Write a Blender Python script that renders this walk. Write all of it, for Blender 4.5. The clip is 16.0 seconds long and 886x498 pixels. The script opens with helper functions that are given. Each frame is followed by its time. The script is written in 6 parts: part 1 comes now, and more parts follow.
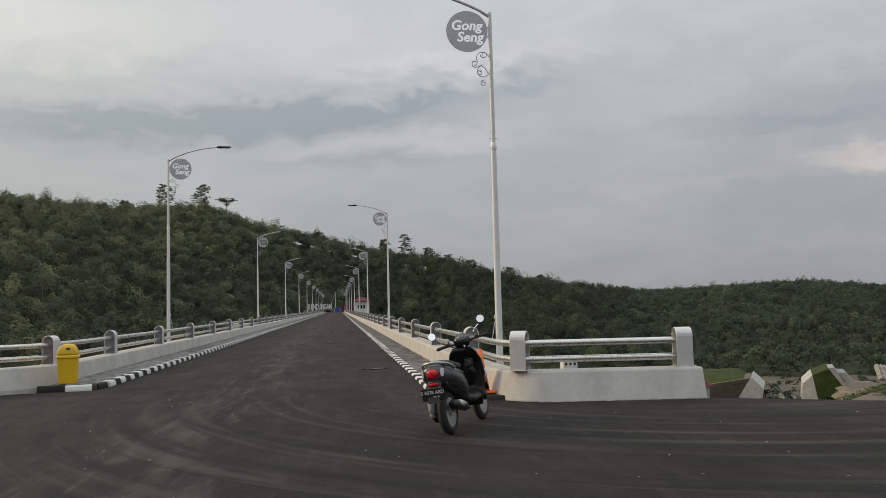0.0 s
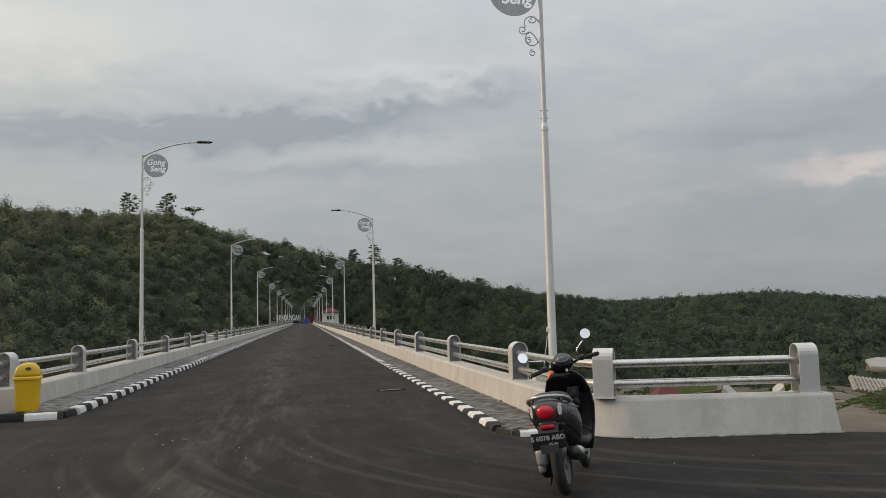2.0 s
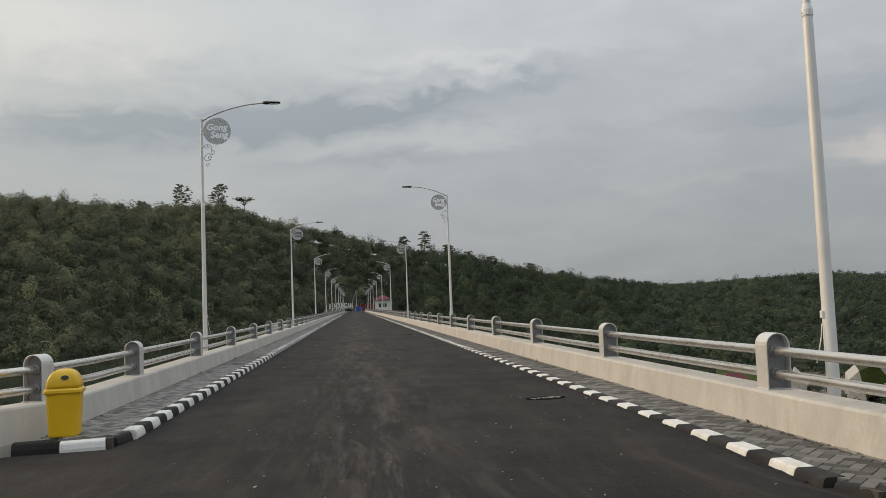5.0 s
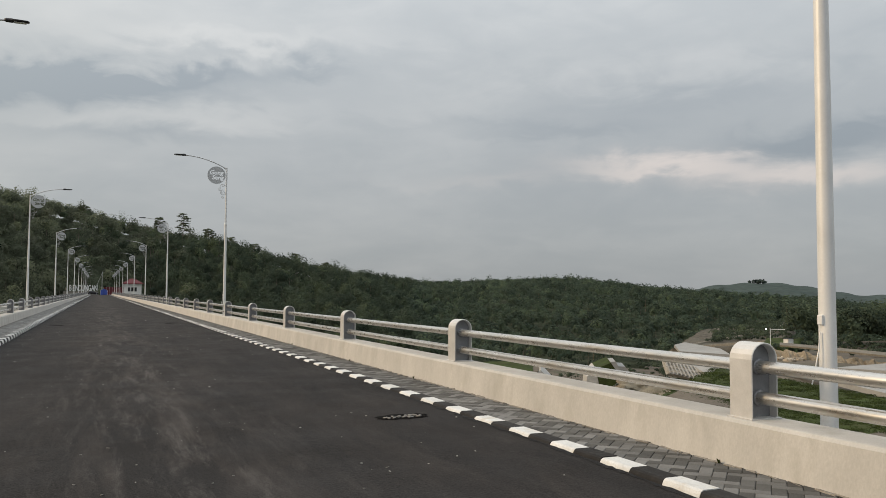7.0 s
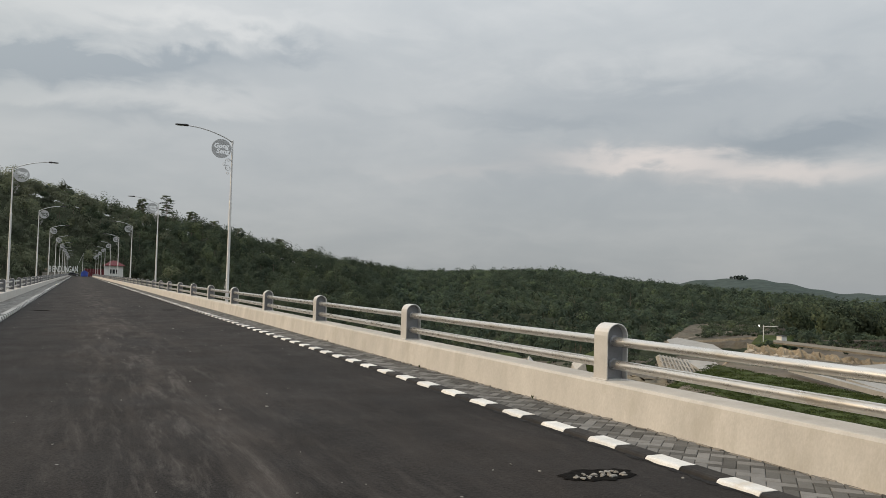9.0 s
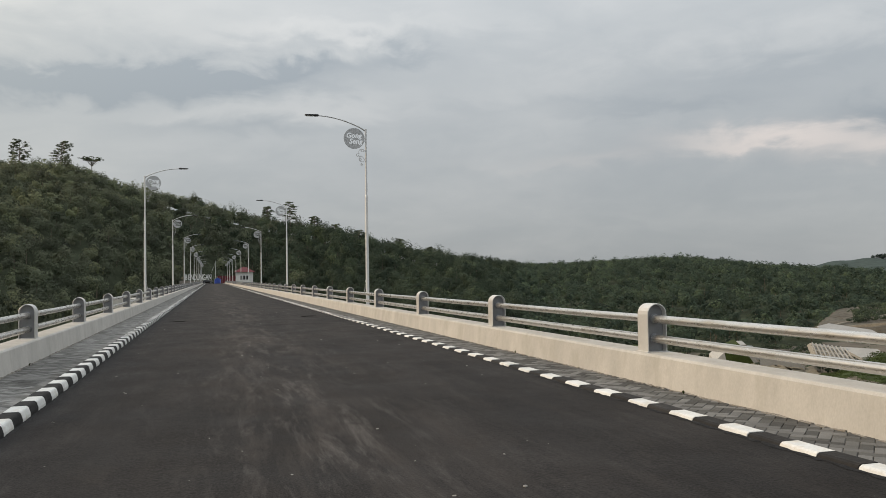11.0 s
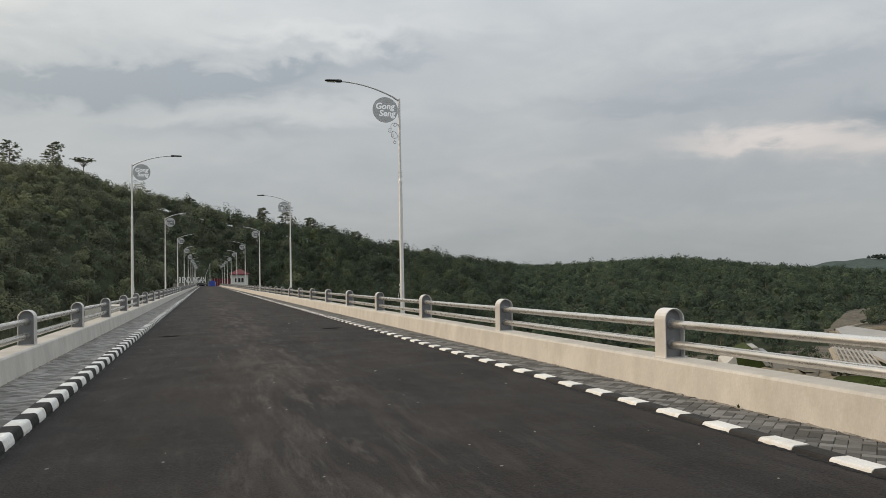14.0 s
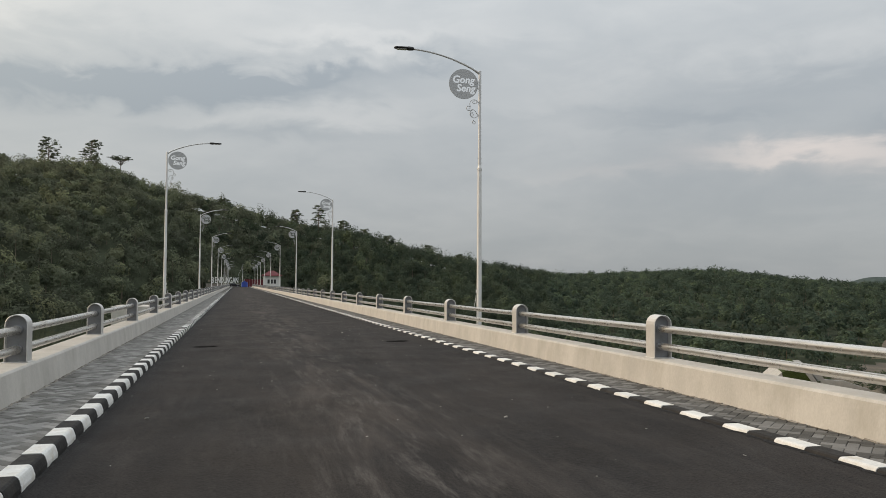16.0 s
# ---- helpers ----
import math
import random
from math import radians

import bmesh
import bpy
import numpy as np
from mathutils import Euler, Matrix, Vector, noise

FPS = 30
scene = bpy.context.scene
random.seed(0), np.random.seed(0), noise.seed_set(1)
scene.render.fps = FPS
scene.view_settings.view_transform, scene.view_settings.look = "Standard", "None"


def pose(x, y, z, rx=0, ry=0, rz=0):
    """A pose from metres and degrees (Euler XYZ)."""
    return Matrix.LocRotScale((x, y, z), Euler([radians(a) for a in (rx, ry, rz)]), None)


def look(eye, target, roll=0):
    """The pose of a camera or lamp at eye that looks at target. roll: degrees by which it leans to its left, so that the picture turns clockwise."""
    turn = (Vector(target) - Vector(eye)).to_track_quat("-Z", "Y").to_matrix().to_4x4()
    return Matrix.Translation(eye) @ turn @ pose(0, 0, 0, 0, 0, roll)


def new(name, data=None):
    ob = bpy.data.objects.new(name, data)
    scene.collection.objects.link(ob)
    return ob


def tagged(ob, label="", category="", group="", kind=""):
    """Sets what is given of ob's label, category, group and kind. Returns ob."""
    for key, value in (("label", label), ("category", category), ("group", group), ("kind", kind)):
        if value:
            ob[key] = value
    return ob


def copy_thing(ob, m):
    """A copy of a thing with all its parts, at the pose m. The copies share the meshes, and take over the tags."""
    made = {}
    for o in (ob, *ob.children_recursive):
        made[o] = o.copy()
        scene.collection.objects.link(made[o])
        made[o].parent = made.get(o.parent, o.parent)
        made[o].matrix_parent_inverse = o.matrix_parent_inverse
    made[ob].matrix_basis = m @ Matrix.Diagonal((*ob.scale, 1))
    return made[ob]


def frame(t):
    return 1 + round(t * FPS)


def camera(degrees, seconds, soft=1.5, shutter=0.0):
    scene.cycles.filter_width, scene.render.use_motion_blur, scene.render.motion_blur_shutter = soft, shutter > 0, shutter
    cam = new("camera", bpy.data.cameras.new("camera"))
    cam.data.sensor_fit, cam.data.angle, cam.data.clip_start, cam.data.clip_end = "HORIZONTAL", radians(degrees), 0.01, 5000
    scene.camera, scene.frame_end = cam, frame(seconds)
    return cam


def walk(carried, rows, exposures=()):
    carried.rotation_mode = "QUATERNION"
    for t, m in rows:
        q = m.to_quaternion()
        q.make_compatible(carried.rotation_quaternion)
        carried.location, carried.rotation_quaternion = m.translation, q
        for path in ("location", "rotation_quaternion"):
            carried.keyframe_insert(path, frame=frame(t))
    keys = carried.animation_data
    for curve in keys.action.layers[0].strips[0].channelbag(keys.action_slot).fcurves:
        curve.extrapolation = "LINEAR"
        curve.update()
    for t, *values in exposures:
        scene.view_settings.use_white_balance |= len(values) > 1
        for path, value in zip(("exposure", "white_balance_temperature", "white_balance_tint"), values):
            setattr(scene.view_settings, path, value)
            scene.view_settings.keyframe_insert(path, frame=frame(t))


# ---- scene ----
cam = camera(57.34, 16.0, soft=0.65)
PATH = [
    (0, pose(0.126, -0.127, 1.486, 94.04, 1.47, -7.35)),
    (0.5, pose(-0.089, 0.567, 1.487, 94.39, 1.52, -7.60)),
    (1, pose(-0.281, 1.223, 1.491, 94.63, 1.52, -8.20)),
    (1.5, pose(-0.516, 1.899, 1.504, 94.72, 1.37, -9.20)),
    (2, pose(-0.754, 2.619, 1.518, 94.75, 1.46, -9.64)),
    (2.5, pose(-0.996, 3.315, 1.533, 94.85, 2.15, -7.69)),
    (3, pose(-1.205, 4.023, 1.540, 94.72, 2.42, -6.71)),
    (3.5, pose(-1.442, 4.773, 1.534, 94.27, 2.41, -6.13)),
    (3.7, pose(-1.524, 5.097, 1.532, 94.15, 2.60, -5.53)),
    (6, pose(-2.048, 8.767, 1.501, 93.75, 0.51, -9.37)),
    (6.5, pose(-2.149, 9.659, 1.484, 93.43, 0.52, -16.16)),
    (7, pose(-2.261, 10.537, 1.460, 93.09, -0.27, -23.02)),
    (7.5, pose(-2.350, 11.437, 1.475, 92.72, -0.29, -25.38)),
    (8, pose(-2.467, 12.327, 1.484, 92.45, -0.78, -26.73)),
    (8.5, pose(-2.543, 13.204, 1.482, 92.39, -0.72, -26.89)),
    (9, pose(-2.679, 14.180, 1.467, 92.35, -1.53, -24.28)),
    (9.5, pose(-2.714, 15.205, 1.461, 92.22, -1.84, -21.60)),
    (10, pose(-2.728, 16.219, 1.438, 92.01, -1.52, -18.91)),
    (10.2, pose(-2.724, 16.608, 1.431, 92.07, -0.86, -17.68)),
    (12.3, pose(-2.734, 20.787, 1.513, 91.84, 1.51, -15.52)),
    (12.5, pose(-2.757, 21.194, 1.516, 91.89, 1.28, -15.77)),
    (13, pose(-2.783, 22.258, 1.521, 91.86, 0.59, -16.45)),
    (13.5, pose(-2.822, 23.317, 1.512, 92.00, 0.38, -16.38)),
    (14, pose(-2.881, 24.342, 1.495, 92.06, 1.06, -16.36)),
    (14.5, pose(-2.954, 25.331, 1.482, 92.20, 1.53, -16.20)),
    (15, pose(-3.033, 26.441, 1.487, 92.29, 1.43, -15.52)),
    (15.5, pose(-3.088, 27.497, 1.487, 92.37, 0.69, -14.85)),
    (16, pose(-3.177, 28.657, 1.486, 92.50, -0.34, -14.27)),
]
walk(cam, PATH, [(0, -0.42), (3.7, -0.43), (6, -0.43), (7.5, -0.25), (10, -0.25), (12.5, -0.26), (16, -0.27)])

# ---- world, sun, exposure ----
SUN_EL, SUN_AZ = 24.0, -72.0     # degrees; azimuth clockwise from the road's direction (+Y)


def make_world():
    w = bpy.data.worlds.new("overcast_sky")
    scene.world = w
    w.use_nodes = True
    nt = w.node_tree
    nt.nodes.clear()
    N, L = nt.nodes.new, nt.links.new

    def mth(op, a, b=None, c=None, clamp=False):
        n = N("ShaderNodeMath")
        n.operation, n.use_clamp = op, clamp
        for i, v in enumerate((a, b, c)):
            if v is None:
                continue
            if isinstance(v, (int, float)):
                n.inputs[i].default_value = v
            else:
                L(v, n.inputs[i])
        return n.outputs[0]

    out, bg = N("ShaderNodeOutputWorld"), N("ShaderNodeBackground")
    sky = N("ShaderNodeTexSky")
    sky.sky_type, sky.sun_disc = "NISHITA", False
    sky.sun_elevation, sky.sun_rotation = radians(SUN_EL), radians(SUN_AZ)
    co = N("ShaderNodeTexCoord")
    sep = N("ShaderNodeSeparateXYZ")
    L(co.outputs["Generated"], sep.inputs[0])
    x, y, z = sep.outputs
    zz = mth("MAXIMUM", z, 0.0)
    k = mth("ADD", zz, 0.24)
    cv = N("ShaderNodeCombineXYZ")
    L(mth("DIVIDE", x, k), cv.inputs[0])
    L(mth("DIVIDE", y, k), cv.inputs[1])

    def cloud_noise(scale, detail, rough, off):
        mp = N("ShaderNodeMapping")
        mp.inputs["Location"].default_value = off
        L(cv.outputs[0], mp.inputs["Vector"])
        n = N("ShaderNodeTexNoise")
        n.inputs["Scale"].default_value, n.inputs["Detail"].default_value = scale, detail
        n.inputs["Roughness"].default_value, n.inputs["Distortion"].default_value = rough, 0.6
        L(mp.outputs[0], n.inputs["Vector"])
        return n.outputs[0]

    n1, n2 = cloud_noise(0.9, 7, 0.55, (3.1, 1.7, 0)), cloud_noise(2.6, 6, 0.6, (8.3, 2.2, 4))
    az = mth("ARCTAN2", x, y)
    el = mth("ARCSINE", z)

    def bank(a0, e0, wa, we, tilt, noise_amount):
        """A soft long cloud form round one direction of the sky, its rim broken by noise."""
        da = mth("DIVIDE", mth("SUBTRACT", az, radians(a0)), radians(wa))
        de = mth("SUBTRACT", el, radians(e0))
        de = mth("SUBTRACT", de, mth("MULTIPLY", mth("SUBTRACT", az, radians(a0)), tilt))
        de = mth("DIVIDE", mth("ADD", de, mth("MULTIPLY", mth("SUBTRACT", n2, 0.5), radians(noise_amount))), radians(we))
        q = mth("ADD", mth("MULTIPLY", da, da), mth("MULTIPLY", de, de))
        return mth("POWER", 2.718, mth("MULTIPLY", q, -1.0))

    # streaks: noise drawn out along the horizon
    def streak(scale, stretch, detail, off, distort=0.5):
        c = N("ShaderNodeCombineXYZ")
        L(az, c.inputs[0])
        L(mth("MULTIPLY", el, stretch), c.inputs[1])
        c.inputs[2].default_value = off
        n = N("ShaderNodeTexNoise")
        n.inputs["Scale"].default_value, n.inputs["Detail"].default_value = scale, detail
        n.inputs["Roughness"].default_value, n.inputs["Distortion"].default_value = 0.52, distort
        L(c.outputs[0], n.inputs["Vector"])
        return mth("SUBTRACT", n.outputs[0], 0.5)

    s1, s2, s3 = streak(3.2, 3.0, 5, 1.3), streak(9.0, 2.6, 6, 4.7, 0.9), streak(20.0, 2.0, 5, 8.1, 0.6)

    def cloud(a0, e0, wa, we, tilt, ragged, sharp=1.0):
        """A long cloud round one direction of the sky, its rim broken at two scales."""
        da = mth("DIVIDE", mth("SUBTRACT", az, radians(a0)), radians(wa))
        de = mth("SUBTRACT", mth("SUBTRACT", el, radians(e0)), mth("MULTIPLY", mth("SUBTRACT", az, radians(a0)), tilt))
        de = mth("ADD", de, mth("ADD", mth("MULTIPLY", s2, radians(ragged)), mth("MULTIPLY", s3, radians(ragged * 0.5))))
        de = mth("DIVIDE", de, radians(we))
        q = mth("ADD", mth("MULTIPLY", da, da), mth("MULTIPLY", de, de))
        return mth("POWER", 2.718, mth("MULTIPLY", mth("POWER", q, sharp), -1.0))

    def total(*terms):
        out_ = terms[0]
        for v in terms[1:]:
            out_ = mth("ADD", out_, v)
        return out_

    def times(v, k):
        return mth("MULTIPLY", v, k)

    dens = total(times(mth("SUBTRACT", n1, 0.5), 0.45), times(s1, 0.46), times(s2, 0.24), times(s3, 0.13))
    dark = total(times(cloud(-6, 12.9, 15, 0.95, 0.06, 4.5), 0.52), times(cloud(4, 14.6, 8.5, 0.8, 0.09, 4.5), 0.52), times(cloud(12.5, 15.6, 4.0, 0.5, -0.1, 4.0), 0.30),
                 times(cloud(2, 10.3, 6.5, 0.55, 0.02, 3.0), 0.28), times(cloud(-16, 11.6, 9, 1.3, 0.04, 4.0), 0.22),
                 times(cloud(48.5, 9.9, 6.5, 1.2, 0.05, 3.0, 1.2), 0.62), times(cloud(40, 13.0, 11, 1.6, 0.02, 5.0), 0.30),
                 times(cloud(31, 11.3, 9, 0.7, -0.03, 4.0), 0.22))
    light = total(times(cloud(-14, 18, 13, 3.0, 0.0, 6.0), 0.20), times(cloud(9.0, 15.6, 3.6, 0.45, 0.05, 3.0), 0.34),
                  times(cloud(5, 11.8, 11, 0.8, 0.04, 3.0), 0.18), times(cloud(9, 17.2, 9, 0.7, 0.05, 4.0), 0.20))
    dens = mth("ADD", mth("SUBTRACT", dens, dark), light)
    ramp = N("ShaderNodeValToRGB")
    L(mth("ADD", dens, 0.55, clamp=True), ramp.inputs[0])
    e = ramp.color_ramp.elements
    e[0].position, e[0].color = 0.0, (0.352, 0.392, 0.428, 1)
    e[1].position, e[1].color = 1.0, (0.690, 0.695, 0.690, 1)
    mid = ramp.color_ramp.elements.new(0.5)
    mid.color = (0.488, 0.515, 0.533, 1)
    # an overcast dome: darker at the horizon, about three times as bright overhead
    dome = mth("ADD", mth("MULTIPLY", mth("POWER", zz, 1.3), 2.3), 0.80)
    dome = mth("ADD", dome, mth("MULTIPLY", bank(-45, 16, 40, 22, 0, 0), 0.28))
    glow = total(times(cloud(38.8, 8.6, 6.5, 0.80, -0.05, 3.2, 1.2), 0.85), times(cloud(47.5, 7.6, 6.5, 0.65, 0.03, 2.6), 0.72), times(cloud(27, 7.9, 7, 0.5, 0.03, 3.0), 0.16))
    tint = N("ShaderNodeMix")
    tint.data_type = "RGBA"
    L(mth("MULTIPLY", glow, 1.0, clamp=True), tint.inputs["Factor"])
    L(ramp.outputs[0], tint.inputs["A"])
    tint.inputs["B"].default_value = (0.84, 0.765, 0.72, 1)
    # thinner, warmer cloud towards the sun
    warm = N("ShaderNodeMix")
    warm.data_type, warm.blend_type = "RGBA", "MULTIPLY"
    L(mth("MULTIPLY", bank(-28, 17, 24, 16, 0, 0), 1.0, clamp=True), warm.inputs["Factor"])
    L(tint.outputs["Result"], warm.inputs["A"])
    warm.inputs["B"].default_value = (1.04, 1.0, 0.925, 1)
    scl = N("ShaderNodeVectorMath")
    scl.operation = "SCALE"
    L(warm.outputs["Result"], scl.inputs[0])
    L(mth("MULTIPLY", dome, 11.0), scl.inputs["Scale"])
    mix = N("ShaderNodeMix")
    mix.data_type = "RGBA"
    mix.inputs["Factor"].default_value = 0.93
    L(sky.outputs[0], mix.inputs["A"])
    L(scl.outputs[0], mix.inputs["B"])
    L(mix.outputs["Result"], bg.inputs[0])
    bg.inputs[1].default_value = 0.1
    L(bg.outputs[0], out.inputs[0])


make_world()
sun_data = bpy.data.lights.new("sun", "SUN")
sun_data.energy, sun_data.angle, sun_data.color = 2.75, radians(18), (1.0, 0.74, 0.45)
sun = new("sun", sun_data)
sd = Vector((math.sin(radians(SUN_AZ)) * math.cos(radians(SUN_EL)), math.cos(radians(SUN_AZ)) * math.cos(radians(SUN_EL)), math.sin(radians(SUN_EL))))
sun.matrix_world = look(sd * 60, (0, 0, 0))


# ---- materials ----
def mat(name, col, rough=0.7, metal=0.0, var=0.15, scale=4.0, fine=0.0, fine_scale=120.0, bump=0.0, bump_scale=80.0,
        col2=None, stain=0.0, stain_scale=0.8, stain_col=(0.1, 0.09, 0.08), island=0.0, stretch=(1, 1, 1), objvar=0.0, spec=0.5):
    m = bpy.data.materials.new(name)
    m.use_nodes = True
    nt = m.node_tree
    N, L = nt.nodes.new, nt.links.new
    b = nt.nodes["Principled BSDF"]
    b.inputs["Roughness"].default_value, b.inputs["Metallic"].default_value = rough, metal
    b.inputs["Specular IOR Level"].default_value = spec
    co = N("ShaderNodeTexCoord")
    mp = N("ShaderNodeMapping")
    mp.inputs["Scale"].default_value = stretch
    geo = N("ShaderNodeNewGeometry")
    L(geo.outputs["Position"], mp.inputs["Vector"])

    def noise_at(sc, det=4.0, ro=0.6):
        n = N("ShaderNodeTexNoise")
        n.inputs["Scale"].default_value, n.inputs["Detail"].default_value, n.inputs["Roughness"].default_value = sc, det, ro
        L(mp.outputs[0], n.inputs["Vector"])
        return n.outputs[0]

    def rng(v, lo, hi, a=0.3, z=0.7):
        r = N("ShaderNodeMapRange")
        r.inputs["From Min"].default_value, r.inputs["From Max"].default_value = a, z
        r.inputs["To Min"].default_value, r.inputs["To Max"].default_value = lo, hi
        L(v, r.inputs["Value"])
        return r.outputs[0]

    def mixc(f, A, B, mode="MIX"):
        x = N("ShaderNodeMix")
        x.data_type, x.blend_type = "RGBA", mode
        for s, v in (("Factor", f), ("A", A), ("B", B)):
            if isinstance(v, (tuple, list)):
                x.inputs[s].default_value = (*v[:3], 1)
            elif isinstance(v, (int, float)):
                x.inputs[s].default_value = v
            else:
                L(v, x.inputs[s])
        return x.outputs["Result"]

    def gray(v):
        c = N("ShaderNodeCombineColor")
        for i in range(3):
            L(v, c.inputs[i])
        return c.outputs[0]

    c2 = col2 or tuple(v * (1 - 1.6 * var) for v in col)
    c1 = col if col2 else tuple(min(1, v * (1 + var)) for v in col)
    c = mixc(rng(noise_at(scale), 0, 1), c1, c2)
    if fine:
        c = mixc(1.0, c, gray(rng(noise_at(fine_scale, 2), 1 - fine, 1 + fine)), "MULTIPLY")
    if stain:
        c = mixc(rng(noise_at(stain_scale, 6, 0.7), 0, stain, 0.52, 0.72), c, stain_col)
    if island:
        c = mixc(1.0, c, gray(rng(geo.outputs["Random Per Island"], 1 - island, 1 + island, 0, 1)), "MULTIPLY")
    if objvar:
        oi = N("ShaderNodeObjectInfo")
        c = mixc(1.0, c, gray(rng(oi.outputs["Random"], 1 - objvar, 1 + objvar, 0, 1)), "MULTIPLY")
    L(c, b.inputs["Base Color"])
    L(rng(noise_at(scale * 3), max(0.02, rough - 0.08), min(1, rough + 0.08)), b.inputs["Roughness"])
    if bump:
        bp = N("ShaderNodeBump")
        bp.inputs["Strength"].default_value, bp.inputs["Distance"].default_value = bump, 0.01
        L(noise_at(bump_scale, 3), bp.inputs["Height"])
        L(bp.outputs[0], b.inputs["Normal"])
    return m


def asphalt_material():
    """New dark asphalt: fine grain, long dusty wheel tracks along the road, pale scuffs."""
    m = mat("asphalt", (0.0182, 0.0164, 0.0157), 0.9, 0, 0.25, 0.35, 0.75, 60, 1.0, 40, spec=0.20)
    nt = m.node_tree
    N, L = nt.nodes.new, nt.links.new
    b = nt.nodes["Principled BSDF"]
    base = b.inputs["Base Color"].links[0].from_socket
    geo = N("ShaderNodeNewGeometry")

    def layer(prev, sc, stretch, lo, hi, amount, col, det=5.0, rough=0.65, rot=0.0, vec=None, mask=None):
        mp = N("ShaderNodeMapping")
        mp.inputs["Scale"].default_value, mp.inputs["Rotation"].default_value = stretch, (0, 0, rot)
        L(vec or geo.outputs["Position"], mp.inputs["Vector"])
        n = N("ShaderNodeTexNoise")
        n.inputs["Scale"].default_value, n.inputs["Detail"].default_value, n.inputs["Roughness"].default_value = sc, det, rough
        n.inputs["Distortion"].default_value = 0.4
        L(mp.outputs[0], n.inputs["Vector"])
        r = N("ShaderNodeMapRange")
        r.inputs["From Min"].default_value, r.inputs["From Max"].default_value = lo, hi
        r.inputs["To Max"].default_value = amount
        L(n.outputs[0], r.inputs["Value"])
        x = N("ShaderNodeMix")
        x.data_type = "RGBA"
        x.inputs["B"].default_value = (*col, 1)
        fac = r.outputs[0]
        if mask:
            mm = N("ShaderNodeMath")
            mm.operation = "MULTIPLY"
            L(fac, mm.inputs[0])
            L(mask, mm.inputs[1])
            fac = mm.outputs[0]
        L(fac, x.inputs["Factor"])
        L(prev, x.inputs["A"])
        return x.outputs["Result"]

    # wheel tracks that turn round the parapet's end, near the mouth of the crest road
    sep = N("ShaderNodeSeparateXYZ")
    L(geo.outputs["Position"], sep.inputs[0])

    def mth(op, u, v):
        n = N("ShaderNodeMath")
        n.operation = op
        for k, q in enumerate((u, v)):
            if isinstance(q, (int, float)):
                n.inputs[k].default_value = q
            else:
                L(q, n.inputs[k])
        return n.outputs[0]

    dx, dy = mth("SUBTRACT", sep.outputs[0], 6.5), mth("SUBTRACT", sep.outputs[1], 14.5)
    rad = mth("SQRT", mth("ADD", mth("MULTIPLY", dx, dx), mth("MULTIPLY", dy, dy)), 0)
    arc = N("ShaderNodeCombineXYZ")
    L(rad, arc.inputs[0])
    L(mth("MULTIPLY", mth("ARCTAN2", dy, dx), 2.0), arc.inputs[1])
    mouth = N("ShaderNodeMapRange")
    mouth.inputs["From Min"].default_value, mouth.inputs["From Max"].default_value = 17.0, 10.0
    L(sep.outputs[1], mouth.inputs["Value"])

    # the dusty lane lies left of the middle; elsewhere the binder is still black
    lane = N("ShaderNodeMath")
    lane.operation = "POWER"
    lane.inputs[0].default_value = 2.718
    off = mth("DIVIDE", mth("ADD", sep.outputs[0], 1.75), 0.85)
    L(mth("MULTIPLY", mth("MULTIPLY", off, off), -1.0), lane.inputs[1])
    lane_mask = mth("ADD", mth("MULTIPLY", lane.outputs[0], 0.80), 0.20)
    c = layer(base, 1.0, (1.3, 0.16, 1), 0.47, 0.64, 0.80, (0.065, 0.056, 0.050), 9.0, 0.72, mask=lane_mask)
    c = layer(c, 1.0, (0.35, 0.10, 1), 0.50, 0.70, 0.40, (0.046, 0.038, 0.032), rot=0.25)
    c = layer(c, 1.0, (1.9, 0.7, 1), 0.55, 0.72, 0.30, (0.062, 0.053, 0.046), 8.0, 0.75)
    c = layer(c, 1.0, (4.0, 0.5, 1), 0.51, 0.70, 0.85, (0.105, 0.096, 0.089), 10.0, 0.8, mask=lane_mask)
    c = layer(c, 1.0, (0.5, 0.3, 1), 0.52, 0.70, 0.40, (0.0130, 0.0125, 0.0130))
    c = layer(c, 1.0, (2.2, 0.7, 1), 0.48, 0.60, 0.85, (0.0105, 0.0120, 0.0122), 4.0, 0.5, vec=arc.outputs[0], mask=mouth.outputs[0])
    c = layer(c, 1.0, (3.1, 0.5, 1), 0.54, 0.68, 0.65, (0.066, 0.058, 0.050), 4.0, 0.55, vec=arc.outputs[0], mask=mouth.outputs[0])
    c = layer(c, 38.0, (1, 1, 1), 0.74, 0.80, 0.5, (0.22, 0.21, 0.20), 2.0)
    L(c, b.inputs["Base Color"])
    return m


M_ASPHALT = asphalt_material()
M_CONC = mat("painted_concrete", (0.475, 0.458, 0.425), 0.85, 0, 0.09, 2.2, 0.06, 60, 0.30, 30, stain=0.85, stain_scale=2.1, stain_col=(0.37, 0.352, 0.312), stretch=(1, 1, 0.5))
M_CONC_RAW = mat("weathered_concrete", (0.42, 0.41, 0.385), 0.9, 0, 0.12, 1.2, 0.1, 50, 0.3, 30, stain=0.5, stain_scale=0.5, stain_col=(0.30, 0.28, 0.25))
M_SPOIL = mat("mortar_stain", (0.24, 0.22, 0.19), 0.95, 0, 0.2, 3, 0.2, 60, 0.4, 40)
M_KW = mat("kerb_white", (0.64, 0.64, 0.62), 0.75, 0, 0.07, 6, 0.08, 60, 0.3, 60, stain=0.75, stain_scale=4.5, stain_col=(0.50, 0.44, 0.35), objvar=0.05)
